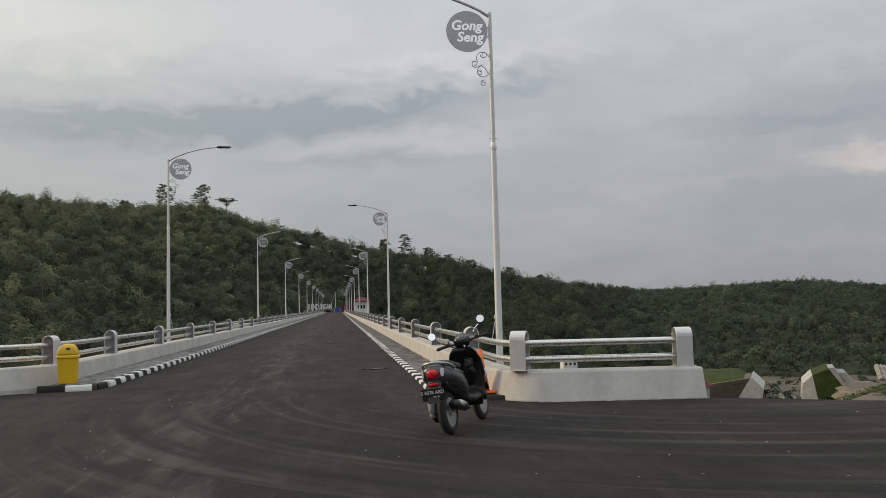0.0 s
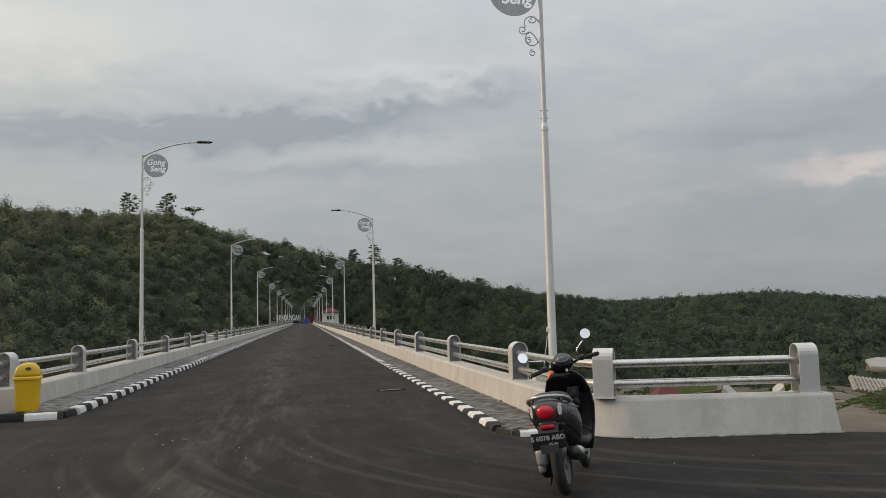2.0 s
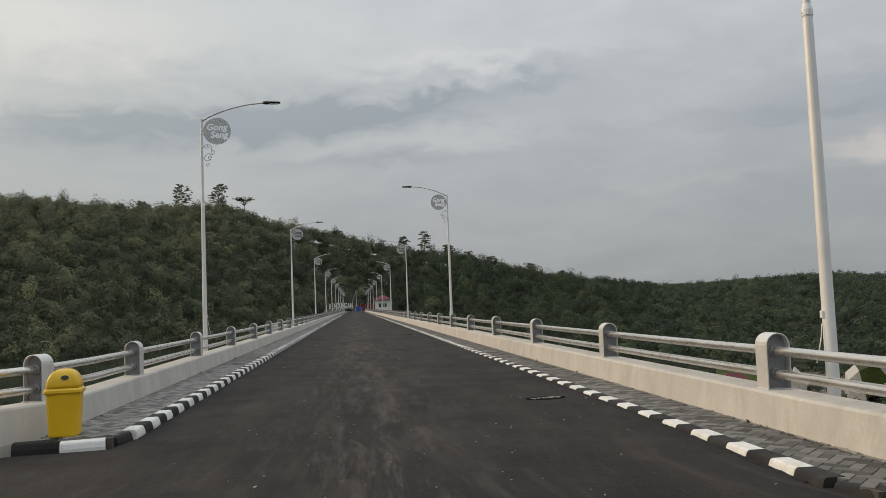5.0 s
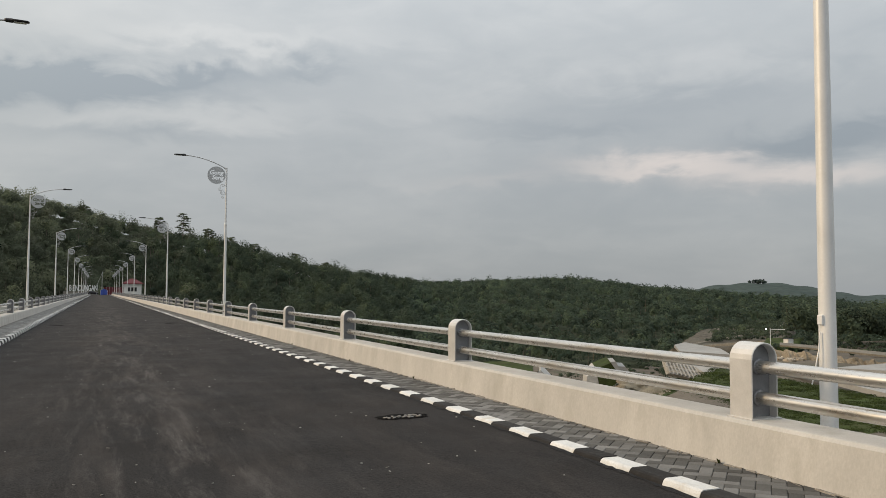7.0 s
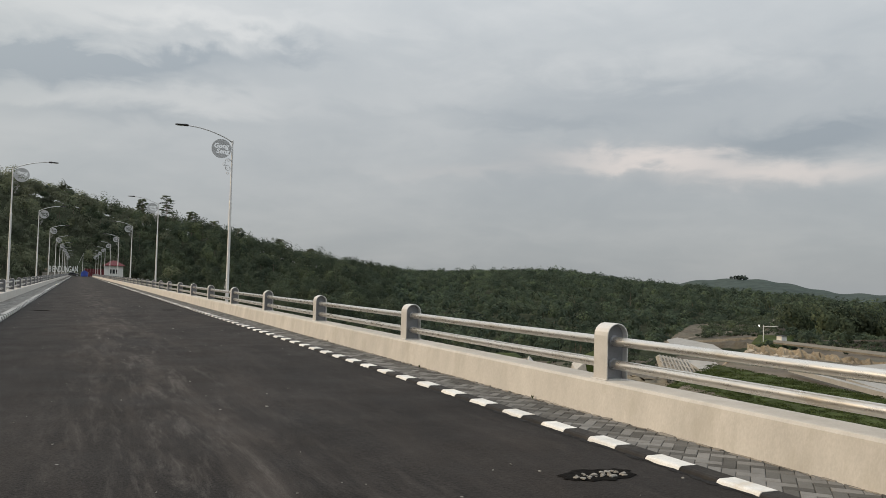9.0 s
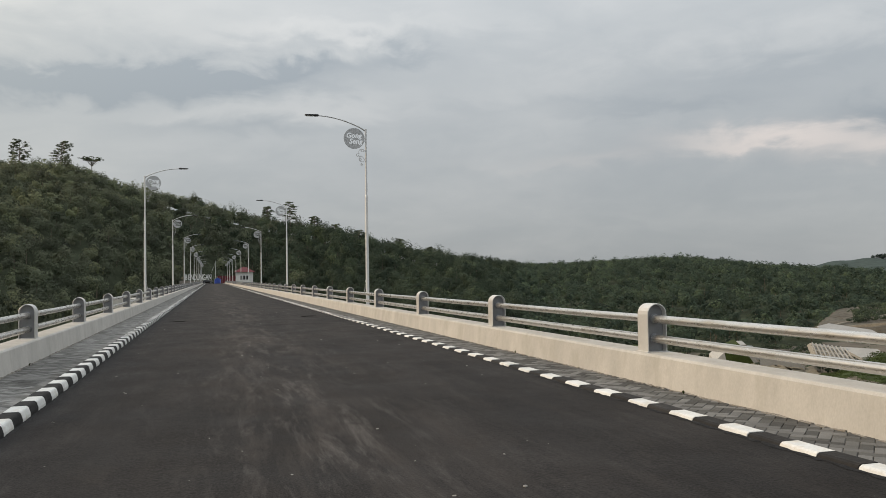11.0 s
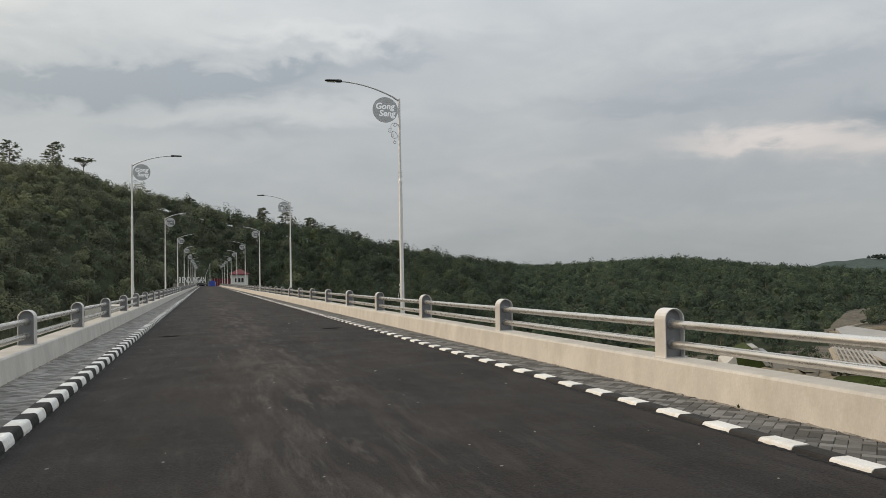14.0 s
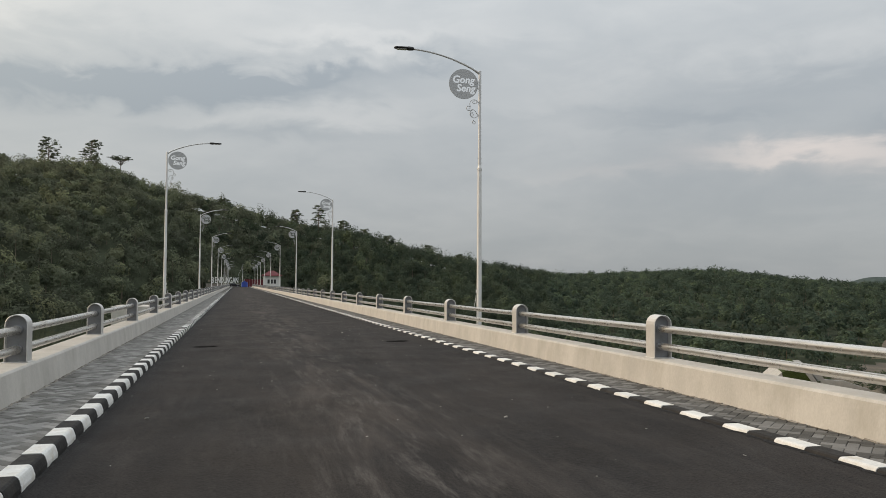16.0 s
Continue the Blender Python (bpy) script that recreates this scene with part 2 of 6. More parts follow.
M_KB = mat("kerb_black", (0.024, 0.023, 0.0225), 0.8, 0, 0.15, 6, 0.15, 60, 0.3, 60, stain=0.45, stain_scale=3, stain_col=(0.075, 0.068, 0.06), objvar=0.2, spec=0.2)
M_PAVER = mat("paver_grey", (0.192, 0.188, 0.179), 0.9, 0, 0.10, 3, 0.12, 150, 0.35, 120, stain=0.4, stain_scale=1.5, stain_col=(0.15, 0.14, 0.12), objvar=0.20, island=0.20, spec=0.15)
M_PAVER_D = mat("paver_dark_grey", (0.116, 0.113, 0.106), 0.9, 0, 0.10, 3, 0.12, 150, 0.35, 120, stain=0.4, stain_scale=1.5, stain_col=(0.09, 0.083, 0.07), objvar=0.25, island=0.25, spec=0.15)
M_JOINT = mat("paver_joint", (0.085, 0.078, 0.066), 0.95, 0, 0.2, 8, 0.2, 120, 0.4, 60)
M_POST = mat("silver_painted_steel", (0.62, 0.61, 0.59), 0.42, 0.3, 0.05, 5, 0.04, 90, 0.05, 40, stain=0.3, stain_scale=3, stain_col=(0.40, 0.39, 0.37))
# webs and sockets: light grey darkened, the recess's shade put into the colour
M_WEB = mat("shaded_web_grey", (0.225, 0.23, 0.24), 0.5, 0.2, 0.1, 6, 0.06, 90)
M_PIPE = mat("brushed_steel_pipe", (0.62, 0.60, 0.565), 0.30, 0.85, 0.05, 3, stain=0.75, stain_scale=2.2, stain_col=(0.38, 0.32, 0.23), stretch=(3, 0.5, 3))
M_POLE = mat("white_pole_paint", (0.70, 0.70, 0.69), 0.45, 0.1, 0.04, 3, 0.03, 60, stain=0.25, stain_scale=2, stain_col=(0.52, 0.50, 0.46))
M_DISC = mat("grey_sheet_metal", (0.47, 0.475, 0.48), 0.5, 0.3, 0.04, 4)
M_POLE_G = mat("grey_pole_paint", (0.64, 0.64, 0.64), 0.5, 0.1, 0.05, 3)
M_LAMP = mat("lamp_housing", (0.03, 0.03, 0.032), 0.5, 0.2, 0.1, 10)
M_IRON = mat("scroll_iron", (0.40, 0.40, 0.40), 0.55, 0.4, 0.1, 10)
M_SOIL = mat("soil", (0.110, 0.090, 0.066), 0.95, 0, 0.25, 0.12, 0.2, 3, 0.5, 2.0, stain=0.85, stain_scale=0.07, stain_col=(0.052, 0.060, 0.030))
M_GRASS = mat("grass", (0.044, 0.060, 0.018), 0.95, 0, 0.3, 0.3, 0.35, 6, 0.6, 4.0, stain=0.5, stain_scale=0.15, stain_col=(0.085, 0.080, 0.040), spec=0.1)
M_FLOOR = mat("forest_floor", (0.050, 0.058, 0.037), 1.0, 0, 0.3, 0.1, 0.3, 1.5, spec=0.05)
M_BARK = mat("bark", (0.16, 0.13, 0.10), 0.95, 0, 0.25, 2, 0.2, 20, 0.4, 20)
M_WATER = mat("reservoir_water", (0.016, 0.020, 0.014), 0.09, 0, 0.1, 0.05, 0, 1, 0.06, 0.8)
M_YEL = mat("yellow_plastic", (0.72, 0.44, 0.012), 0.38, 0, 0.05, 3, 0.03, 60, stain=0.25, stain_scale=5, stain_col=(0.50, 0.30, 0.02))
M_ORANGE = mat("orange_cone_plastic", (0.80, 0.17, 0.025), 0.5, 0, 0.06, 6, 0.04, 60, stain=0.3, stain_scale=8, stain_col=(0.50, 0.13, 0.04))
M_WHITE = mat("white_plastic", (0.74, 0.74, 0.72), 0.5, 0, 0.05, 8, stain=0.3, stain_scale=12, stain_col=(0.50, 0.47, 0.42))
M_BLACKP = mat("black_plastic", (0.012, 0.012, 0.013), 0.42, 0, 0.2, 10, 0.1, 200)
M_GLOSS = mat("gloss_black_paint", (0.008, 0.008, 0.010), 0.12, 0, 0.1, 10)
M_GREYP = mat("dark_grey_paint", (0.085, 0.085, 0.089), 0.28, 0.5, 0.1, 8)
M_RUBBER = mat("rubber", (0.022, 0.021, 0.021), 0.85, 0, 0.2, 20, 0.2, 90, 0.3, 90)
M_ALU = mat("cast_aluminium", (0.44, 0.44, 0.44), 0.38, 0.8, 0.08, 12)
M_CASE = mat("grey_cast_case", (0.33, 0.33, 0.325), 0.5, 0.25, 0.12, 14, 0.1, 120)
M_CHROME = mat("chrome", (0.80, 0.80, 0.80), 0.12, 1.0, 0.02, 10)
M_MIRROR = mat("mirror_glass", (0.92, 0.93, 0.95), 0.03, 1.0, 0.01, 10)
M_SEAT = mat("seat_vinyl", (0.018, 0.018, 0.019), 0.55, 0, 0.15, 12, 0.1, 150, 0.1, 200)
M_RED = mat("red_lens", (0.55, 0.016, 0.030), 0.15, 0, 0.1, 30)
M_CLEAR = mat("clear_lens", (0.60, 0.60, 0.58), 0.18, 0, 0.1, 40)
M_PLATE = mat("plate_black", (0.022, 0.022, 0.024), 0.45, 0, 0.1, 10)
M_PTEXT = mat("plate_text", (0.66, 0.66, 0.66), 0.5, 0, 0.05, 30)
M_ROOF = mat("red_roof", (0.115, 0.016, 0.020), 0.7, 0, 0.15, 0.8, 0.1, 4)
M_WALLW = mat("white_wall", (0.68, 0.67, 0.65), 0.85, 0, 0.06, 0.6)
M_SLAB = mat("pale_slab_concrete", (0.29, 0.285, 0.27), 0.9, 0, 0.10, 0.25, 0.08, 3, stain=0.4, stain_scale=0.2, stain_col=(0.34, 0.32, 0.29))
M_BLUE = mat("blue_tarpaulin", (0.035, 0.075, 0.36), 0.6, 0, 0.2, 0.7)
M_GREYSTONE = mat("grey_rubble", (0.27, 0.26, 0.24), 0.95, 0, 0.25, 9, 0.2, 60, 0.4, 40)
M_PIT = mat("pothole_pit", (0.010, 0.0095, 0.009), 1.0, 0, 0.3, 20, 0.3, 60, 0.6, 50, spec=0.05)
M_DARK = mat("dark_opening", (0.02, 0.02, 0.022), 0.3, 0, 0.1, 2)
M_SIGNW = mat("sign_white", (0.72, 0.72, 0.70), 0.6, 0, 0.05, 0.8)
M_ROCK = mat("cut_rock", (0.20, 0.165, 0.115), 0.95, 0, 0.3, 0.2, 0.3, 1.5, 0.6, 1.0, stain=0.5, stain_scale=0.3, stain_col=(0.20, 0.15, 0.10))
M_RUBBLE = mat("river_rubble", (0.33, 0.28, 0.215), 0.95, 0, 0.35, 0.4, 0.35, 2.0, 0.5, 1.0)


def leaf_material_plain(name, a, b_, tree_scale):
    return mat(name, a, 0.9, 0, 0, tree_scale, col2=b_, fine=0.3, fine_scale=0.08, spec=0.1)


def leaf_material(name, a, b_, spread=0.45, tree_scale=0.055):
    """Foliage: colour varies from crown to crown and from clump to clump."""
    m = mat(name, a, 0.8, 0, 0, tree_scale, col2=b_, island=spread, fine=0.14, fine_scale=0.4, spec=0.15)
    # each crown has a tone of its own
    nt = m.node_tree
    b = nt.nodes["Principled BSDF"]
    src = b.inputs["Base Color"].links[0].from_socket
    at_ = nt.nodes.new("ShaderNodeAttribute")
    at_.attribute_name = "tone"
    ramp = nt.nodes.new("ShaderNodeValToRGB")
    el = ramp.color_ramp.elements
    el[0].position, el[0].color = 0.0, (0.46, 0.49, 0.51, 1)
    el[1].position, el[1].color = 1.0, (1.50, 1.47, 1.20, 1)
    mid = ramp.color_ramp.elements.new(0.55)
    mid.color = (0.95, 0.97, 0.95, 1)
    mx = nt.nodes.new("ShaderNodeMix")
    mx.data_type, mx.blend_type = "RGBA", "MULTIPLY"
    mx.inputs["Factor"].default_value = 1.0
    nt.links.new(at_.outputs["Fac"], ramp.inputs[0])
    nt.links.new(src, mx.inputs["A"])
    nt.links.new(ramp.outputs[0], mx.inputs["B"])
    nt.links.new(mx.outputs["Result"], b.inputs["Base Color"])
    # light passes through the thin leaves
    tr, sh = nt.nodes.new("ShaderNodeBsdfTranslucent"), nt.nodes.new("ShaderNodeMixShader")
    sh.inputs[0].default_value = 0.5
    nt.links.new(mx.outputs["Result"], tr.inputs["Color"])
    nt.links.new(b.outputs[0], sh.inputs[1])
    nt.links.new(tr.outputs[0], sh.inputs[2])
    nt.links.new(sh.outputs[0], nt.nodes["Material Output"].inputs["Surface"])
    return m


M_LEAF = leaf_material("forest_leaves", (0.190, 0.214, 0.140), (0.142, 0.146, 0.106), 0.12, 0.09)
M_LEAF_R = leaf_material("valley_leaves", (0.104, 0.126, 0.082), (0.060, 0.082, 0.060), 0.16, 0.12)
M_LEAF_V = leaf_material("far_ridge_leaves", (0.104, 0.132, 0.090), (0.068, 0.094, 0.070), 0.12, 0.10)
# distant haze is put into these bluer, duller leaf colours
M_LEAF_FAR = leaf_material_plain("hazed_leaves", (0.056, 0.074, 0.066), (0.040, 0.056, 0.052), 0.02)
M_LEAF_T = leaf_material("tree_leaves", (0.160, 0.180, 0.115), (0.105, 0.125, 0.085), 0.25, 0.3)


# ---- mesh helpers ----
def mesh_of(name, bm, material, smooth=False):
    me = bpy.data.meshes.new(name)
    bmesh.ops.recalc_face_normals(bm, faces=bm.faces)
    bm.to_mesh(me)
    bm.free()
    for mt in (material if isinstance(material, (list, tuple)) else [material]):
        me.materials.append(mt)
    if smooth:
        me.polygons.foreach_set("use_smooth", [True] * len(me.polygons))
    return me


def part(name, bm, material, parent=None, label="", smooth=False):
    ob = new(name, mesh_of(name, bm, material, smooth))
    ob.parent = parent
    return tagged(ob, label)


def thing(name, label, category, group="", kind=""):
    return tagged(new(name), label, category, group, kind)


def raw(name, verts, faces, material, mat_index=None):
    me = bpy.data.meshes.new(name)
    me.from_pydata(verts, [], faces)
    for mt in (material if isinstance(material, (list, tuple)) else [material]):
        me.materials.append(mt)
    if mat_index is not None:
        me.polygons.foreach_set("material_index", mat_index)
    me.update()
    return me


def box(bm, c, s, bevel=0.0, rot=None):
    r = bmesh.ops.create_cube(bm, size=1.0)
    vs = r["verts"]
    for v in vs:
        v.co = Vector((v.co.x * s[0], v.co.y * s[1], v.co.z * s[2]))
    if bevel:
        es = list({e for v in vs for e in v.link_edges})
        g = bmesh.ops.bevel(bm, geom=es, offset=bevel, segments=2, profile=0.5, affect="EDGES")
        vs = list({v for f in g["faces"] for v in f.verts} | {v for v in vs if v.is_valid})
    m = Matrix.Translation(c) @ (rot or Matrix.Identity(4))
    for v in vs:
        v.co = m @ v.co
    return vs


def loft(bm, loops, closed=True, caps=True):
    """Skin rings of points; every ring has the same count."""
    rows = [[bm.verts.new(p) for p in lp] for lp in loops]
    n = len(rows[0])
    for a, b in zip(rows, rows[1:]):
        for i in range(n if closed else n - 1):
            j = (i + 1) % n
            bm.faces.new((a[i], a[j], b[j], b[i]))
    if caps and closed:
        bm.faces.new(rows[0][::-1])
        bm.faces.new(rows[-1])
    return rows


def tube(bm, pts, radii, seg=10, caps=True):
    pts = [Vector(p) for p in pts]
    if isinstance(radii, (int, float)):
        radii = [radii] * len(pts)
    loops = []
    u = None
    for i, p in enumerate(pts):
        d = (pts[min(i + 1, len(pts) - 1)] - pts[max(i - 1, 0)]).normalized()
        if u is None:
            u = d.orthogonal().normalized()
        else:
            u = (u - d * u.dot(d)).normalized()
        v = d.cross(u)
        loops.append([p + (u * math.cos(2 * math.pi * k / seg) + v * math.sin(2 * math.pi * k / seg)) * radii[i] for k in range(seg)])
    loft(bm, loops, True, caps)


def lathe(bm, prof, centre, axis="z", seg=24):
    """prof: rows of (radius, place along the axis)."""
    loops = []
    for r, h in prof:
        lp = []
        for k in range(seg):
            a = 2 * math.pi * k / seg
            q = (r * math.cos(a), r * math.sin(a), h)
            if axis == "y":
                q = (q[0], q[2], q[1])
            elif axis == "x":
                q = (q[2], q[0], q[1])
            lp.append(Vector(centre) + Vector(q))
        loops.append(lp)
    loft(bm, loops)


def prism(bm, poly, axis, a, b):
    """A flat outline pushed along an axis from a to b."""
    def at(p, h):
        return {"x": (h, p[0], p[1]), "y": (p[0], h, p[1]), "z": (p[0], p[1], h)}[axis]
    loft(bm, [[at(p, a) for p in poly], [at(p, b) for p in poly]])


def text_mesh(txt, size, depth, align="CENTER", bold=0.0, shear=0.0, spacing=1.0):
    cu = bpy.data.curves.new("writing", "FONT")
    cu.body, cu.size, cu.extrude, cu.align_x, cu.align_y = txt, size, depth, align, "CENTER"
    cu.offset, cu.shear, cu.resolution_u, cu.space_character = bold, shear, 3, spacing
    ob = bpy.data.objects.new("writing", cu)
    scene.collection.objects.link(ob)
    dg = bpy.context.evaluated_depsgraph_get()
    me = bpy.data.meshes.new_from_object(ob.evaluated_get(dg))
    bpy.data.objects.remove(ob)
    bm = bmesh.new()
    bm.from_mesh(me)
    bmesh.ops.remove_doubles(bm, verts=bm.verts, dist=1e-5)
    bmesh.ops.recalc_face_normals(bm, faces=bm.faces)
    bm.to_mesh(me)
    bm.free()
    return me


# ---- plan, in metres: the road runs along +Y ----
SPAN = 5.876                       # from rail post to rail post
END = 353.0                        # far end of the crest
KR, KL = 1.622, -4.652             # foot of the kerbs
WR, WL = 2.50, -5.70               # road faces of the parapets
ZP = 0.455                         # top of the parapets
KERB_H = 0.09


def smooth(a, b, v):
    q = np.clip((v - a) / (b - a), 0, 1)
    return q * q * (3 - 2 * q)


AZ_T = [-180, -90, -60, -40, -25, -12, -9, -6, -1.4, 2, 5, 8, 12, 16, 20, 24, 27, 31, 35, 40, 44, 47, 50, 60, 90, 180]
EL_T = [3, 5, 5.8, 6.2, 6.5, 6.2, 6.3, 5.25, 4.55, 3.65, 3.0, 2.15, 1.3, 0.58, 0.2, 0.2, 0.42, 0.52, 0.28, -0.25, -0.5, -0.65, -1.1, -1.4, 0, 3]
AZ_F = [-180, -60, -20, -8, -2, 3, 8, 15, 17.5, 21.5, 25, 35, 42, 50, 60, 90, 180]
R_FOOT = [300, 200, 235, 290, 356, 356, 305, 280, 277, 272, 268, 272, 330, 380, 400, 420, 300]
R_RIDGE = [600, 470, 460, 460, 465, 470, 480, 500, 520, 790, 850, 870, 850, 800, 760, 700, 600]


VALLEY_Y = [-60, 0, 8, 30, 60, 110, 135, 152, 170, 192, 215, 262, 320, 420]
BENCH_Z = [-1.5, -1.2, -1.8, -6, -10.3, -10.3, -10.2, -9.6, -13, -22.5, -24, -23, -17, -6]
DEEP_Z = [-1.5, -1.2, -2.2, -9, -17, -24, -25, -25, -25, -24.5, -24, -23, -17, -6]


def valley(y, x):
    q = smooth(-9, 4, x - np.maximum(18, 55 + 1.3 * (y - 88)))
    return np.interp(y, VALLEY_Y, DEEP_Z) * (1 - q) + np.interp(y, VALLEY_Y, BENCH_Z) * q


def ground_height(x, y):
    """Height of the open ground: abutment, valley below the dam, reservoir bed and the hills round them."""
    x, y = np.asarray(x, float), np.asarray(y, float)
    az = np.degrees(np.arctan2(x, y - 14.0))
    r = np.hypot(x, y - 14.0)
    right = valley(y, x)
    left = np.interp(y, [-40, 8, 24, 60, 330, 360], [-1.0, -1.5, -8, -13, -13, -2])
    s = smooth(-20, 20, x)
    base = left * (1 - s) + right * s
    rf, rr = np.interp(az, AZ_F, R_FOOT), np.interp(az, AZ_F, R_RIDGE)
    zr = 1.5 + rr * np.tan(np.radians(np.interp(az, AZ_T, EL_T)))
    xf, yf = rf * np.sin(np.radians(az)), 14 + rf * np.cos(np.radians(az))
    sf = smooth(-20, 20, xf)
    bf = np.interp(yf, [-40, 8, 24, 60, 330, 360], [-1.0, -1.5, -8, -13, -13, -2]) * (1 - sf) + sf * valley(yf, xf)
    q = np.clip((r - rf) / (rr - rf), 0, 1)
    hill = bf + (zr - bf) * np.sin(q * math.pi / 2) ** 1.15
    hill = hill - 0.05 * np.maximum(r - rr, 0) * smooth(0, 200, r - rr)
    lump = 1.6 * np.sin(x * 0.041 + 1.3) * np.sin(y * 0.037) + 0.8 * np.sin(x * 0.11) * np.sin(y * 0.093 + 2)
    h = np.where(r > rf, hill + lump * smooth(0, 60, r - rf), base)
    return h


# ---- ground, water, dam body, road ----
def build_ground():
    azs = np.concatenate([np.arange(-180, -40, 8), np.arange(-40, 66, 1.0), np.arange(66, 181, 6)])
    rs = np.concatenate([np.arange(0, 60, 6), np.arange(60, 620, 9), np.arange(620, 960, 18), [1000, 1200, 1600, 2200, 3000, 4200]])
    A, R = np.meshgrid(np.radians(azs), rs, indexing="ij")
    X, Y = R * np.sin(A), 14 + R * np.cos(A)
    Z = ground_height(X, Y)
    # keep clear below the crest and the paved apron
    near = (X > -16) & (X < 14) & (Y > 4) & (Y < END + 8)
    Z = np.where(near, np.minimum(Z, -6.0), Z)
    apron = (Y <= 12) & (np.hypot(X, Y) < 60)
    Z = np.where(apron, np.minimum(Z, -1.0), Z)
    far = R > 970
    Z = np.where(far, np.minimum(Z, 0) - 4, Z)
    V = np.stack([X, Y, Z], -1).reshape(-1, 3)
    n, k = len(azs), len(rs)
    idx = np.arange(n * k).reshape(n, k)
    q = np.stack([idx[:-1, :-1], idx[:-1, 1:], idx[1:, 1:], idx[1:, :-1]], -1).reshape(-1, 4)
    cen = V[q].mean(1)
    rc, ac = np.hypot(cen[:, 0], cen[:, 1] - 14), np.degrees(np.arctan2(cen[:, 0], cen[:, 1] - 14))
    mi = np.where(rc > np.interp(ac, AZ_F, R_FOOT) - 4, 1, 0)
    me = raw("ground", V.tolist(), q.tolist(), [M_SOIL, M_FLOOR], mi.astype(np.int32))
    me.polygons.foreach_set("use_smooth", [True] * len(me.polygons))
    tagged(new("ground", me), "bare soil valley floor and dark wooded hillsides", "ground", kind="structure")
    bm = bmesh.new()
    vs = [bm.verts.new(p) for p in ((-7, 19, -9), (-7, 360, -9), (-320, 420, -9), (-700, 200, -9), (-700, -200, -9), (-60, -60, -9))]
    bm.faces.new(vs)
    w = part("water", bm, M_WATER)
    tagged(w, "still olive-green reservoir water beside the dam", "water", kind="structure")
    bm = bmesh.new()
    prism(bm, [(-6.5, -0.32), (3.7, -0.32), (50, -23.5), (-50, -23.5)], "y", 20, END + 6)
    tagged(part("dam_embankment", bm, M_GRASS), "grassed earth embankment carrying the crest road", "dam", kind="structure")


build_ground()


def build_road():
    """Carriageway with a slight fall to the west, running out flat on the apron."""
    inner = [KL - 0.12, -3.4, -2.2, -0.8, 0.4, KR + 0.12]
    fall = [-0.036, -0.012, 0, 0, 0.022, 0.056]
    ys = [-26, 0.6, 4.5, 9.0, 11.62, 12.2, 12.9, 14.0, 15.4, 17.0, 17.2, 18.5, 40, 120, END]
    bm = bmesh.new()
    rows = []
    for y in ys:
        xl = np.interp(y, [-26, 4.5, 15.4, 17.0, 17.2], [-26, -26, -9.0, -6.2, KL - 0.13])
        xr = np.interp(y, [0.6, 11.62, 12.2, 12.9], [26, 5.75, 2.9, KR + 0.13])
        f = float(smooth(11.0, 18.0, y))
        xs = [xl] + [min(max(x, xl + 0.001 * (i + 1)), xr - 0.001 * (6 - i)) for i, x in enumerate(inner)] + [xr]
        zs = [fall[0]] + fall + [fall[-1]]
        rows.append([bm.verts.new((x, y, z * f)) for x, z in zip(xs, zs)])
    for a, b in zip(rows, rows[1:]):
        for i in range(7):
            bm.faces.new((a[i], a[i + 1], b[i + 1], b[i]))
    rim = [rows[0][0], *[r[7] for r in rows[:5]]]
    low = [bm.verts.new((v.co.x, v.co.y, -0.3)) for v in rim]
    for i in range(len(rim) - 1):
        bm.faces.new((rim[i], rim[i + 1], low[i + 1], low[i]))
    tagged(part("road", bm, M_ASPHALT), "new dark asphalt with dusty wheel tracks", "road", kind="structure")


build_road()


def sweep_wall(name, path, sign, label, material):
    """Parapet along a path of (x, y, batter); sign: +1 when the outside lies to the right of the walk along +Y."""
    P = [Vector((p[0], p[1])) for p in path]
    loops = []
    for i, p in enumerate(P):
        d = (P[min(i + 1, len(P) - 1)] - P[max(i - 1, 0)]).normalized()
        nrm = Vector((-d.y, d.x)) * sign
        bt = path[i][2]
        prof = [(-bt, -0.25), (-bt, 0.02), (-0.006, ZP - 0.03), (0.012, ZP - 0.006), (0.03, ZP), (0.39, ZP), (0.41, ZP - 0.03), (0.43, -0.6)]
        loops.append([(p.x + nrm.x * u, p.y + nrm.y * u, z) for u, z in prof])
    bm = bmesh.new()
    loft(bm, loops)
    return tagged(part(name, bm, material), label, "parapet", kind="structure")


def fine_path(path, step=1.2):
    for _ in range(3):      # round the corner off
        cut = [path[0]]
        for a, b in zip(path, path[1:]):
            if math.hypot(b[0] - a[0], b[1] - a[1]) < 3.0:
                cut += [tuple(a[j] * 0.75 + b[j] * 0.25 for j in range(3)), tuple(a[j] * 0.25 + b[j] * 0.75 for j in range(3))]
            else:
                cut += [a, b]
        path = cut + [path[-1]]
    out = []
    for a, b in zip(path, path[1:]):
        n = max(1, int(math.hypot(b[0] - a[0], b[1] - a[1]) / step)) if abs(b[1] - a[1]) < 60 else 40
        if math.hypot(b[0] - a[0], b[1] - a[1]) < 1e-6:
            continue
        out += [tuple(a[j] + (b[j] - a[j]) * i / n for j in range(3)) for i in range(n)]
    return out + [path[-1]]


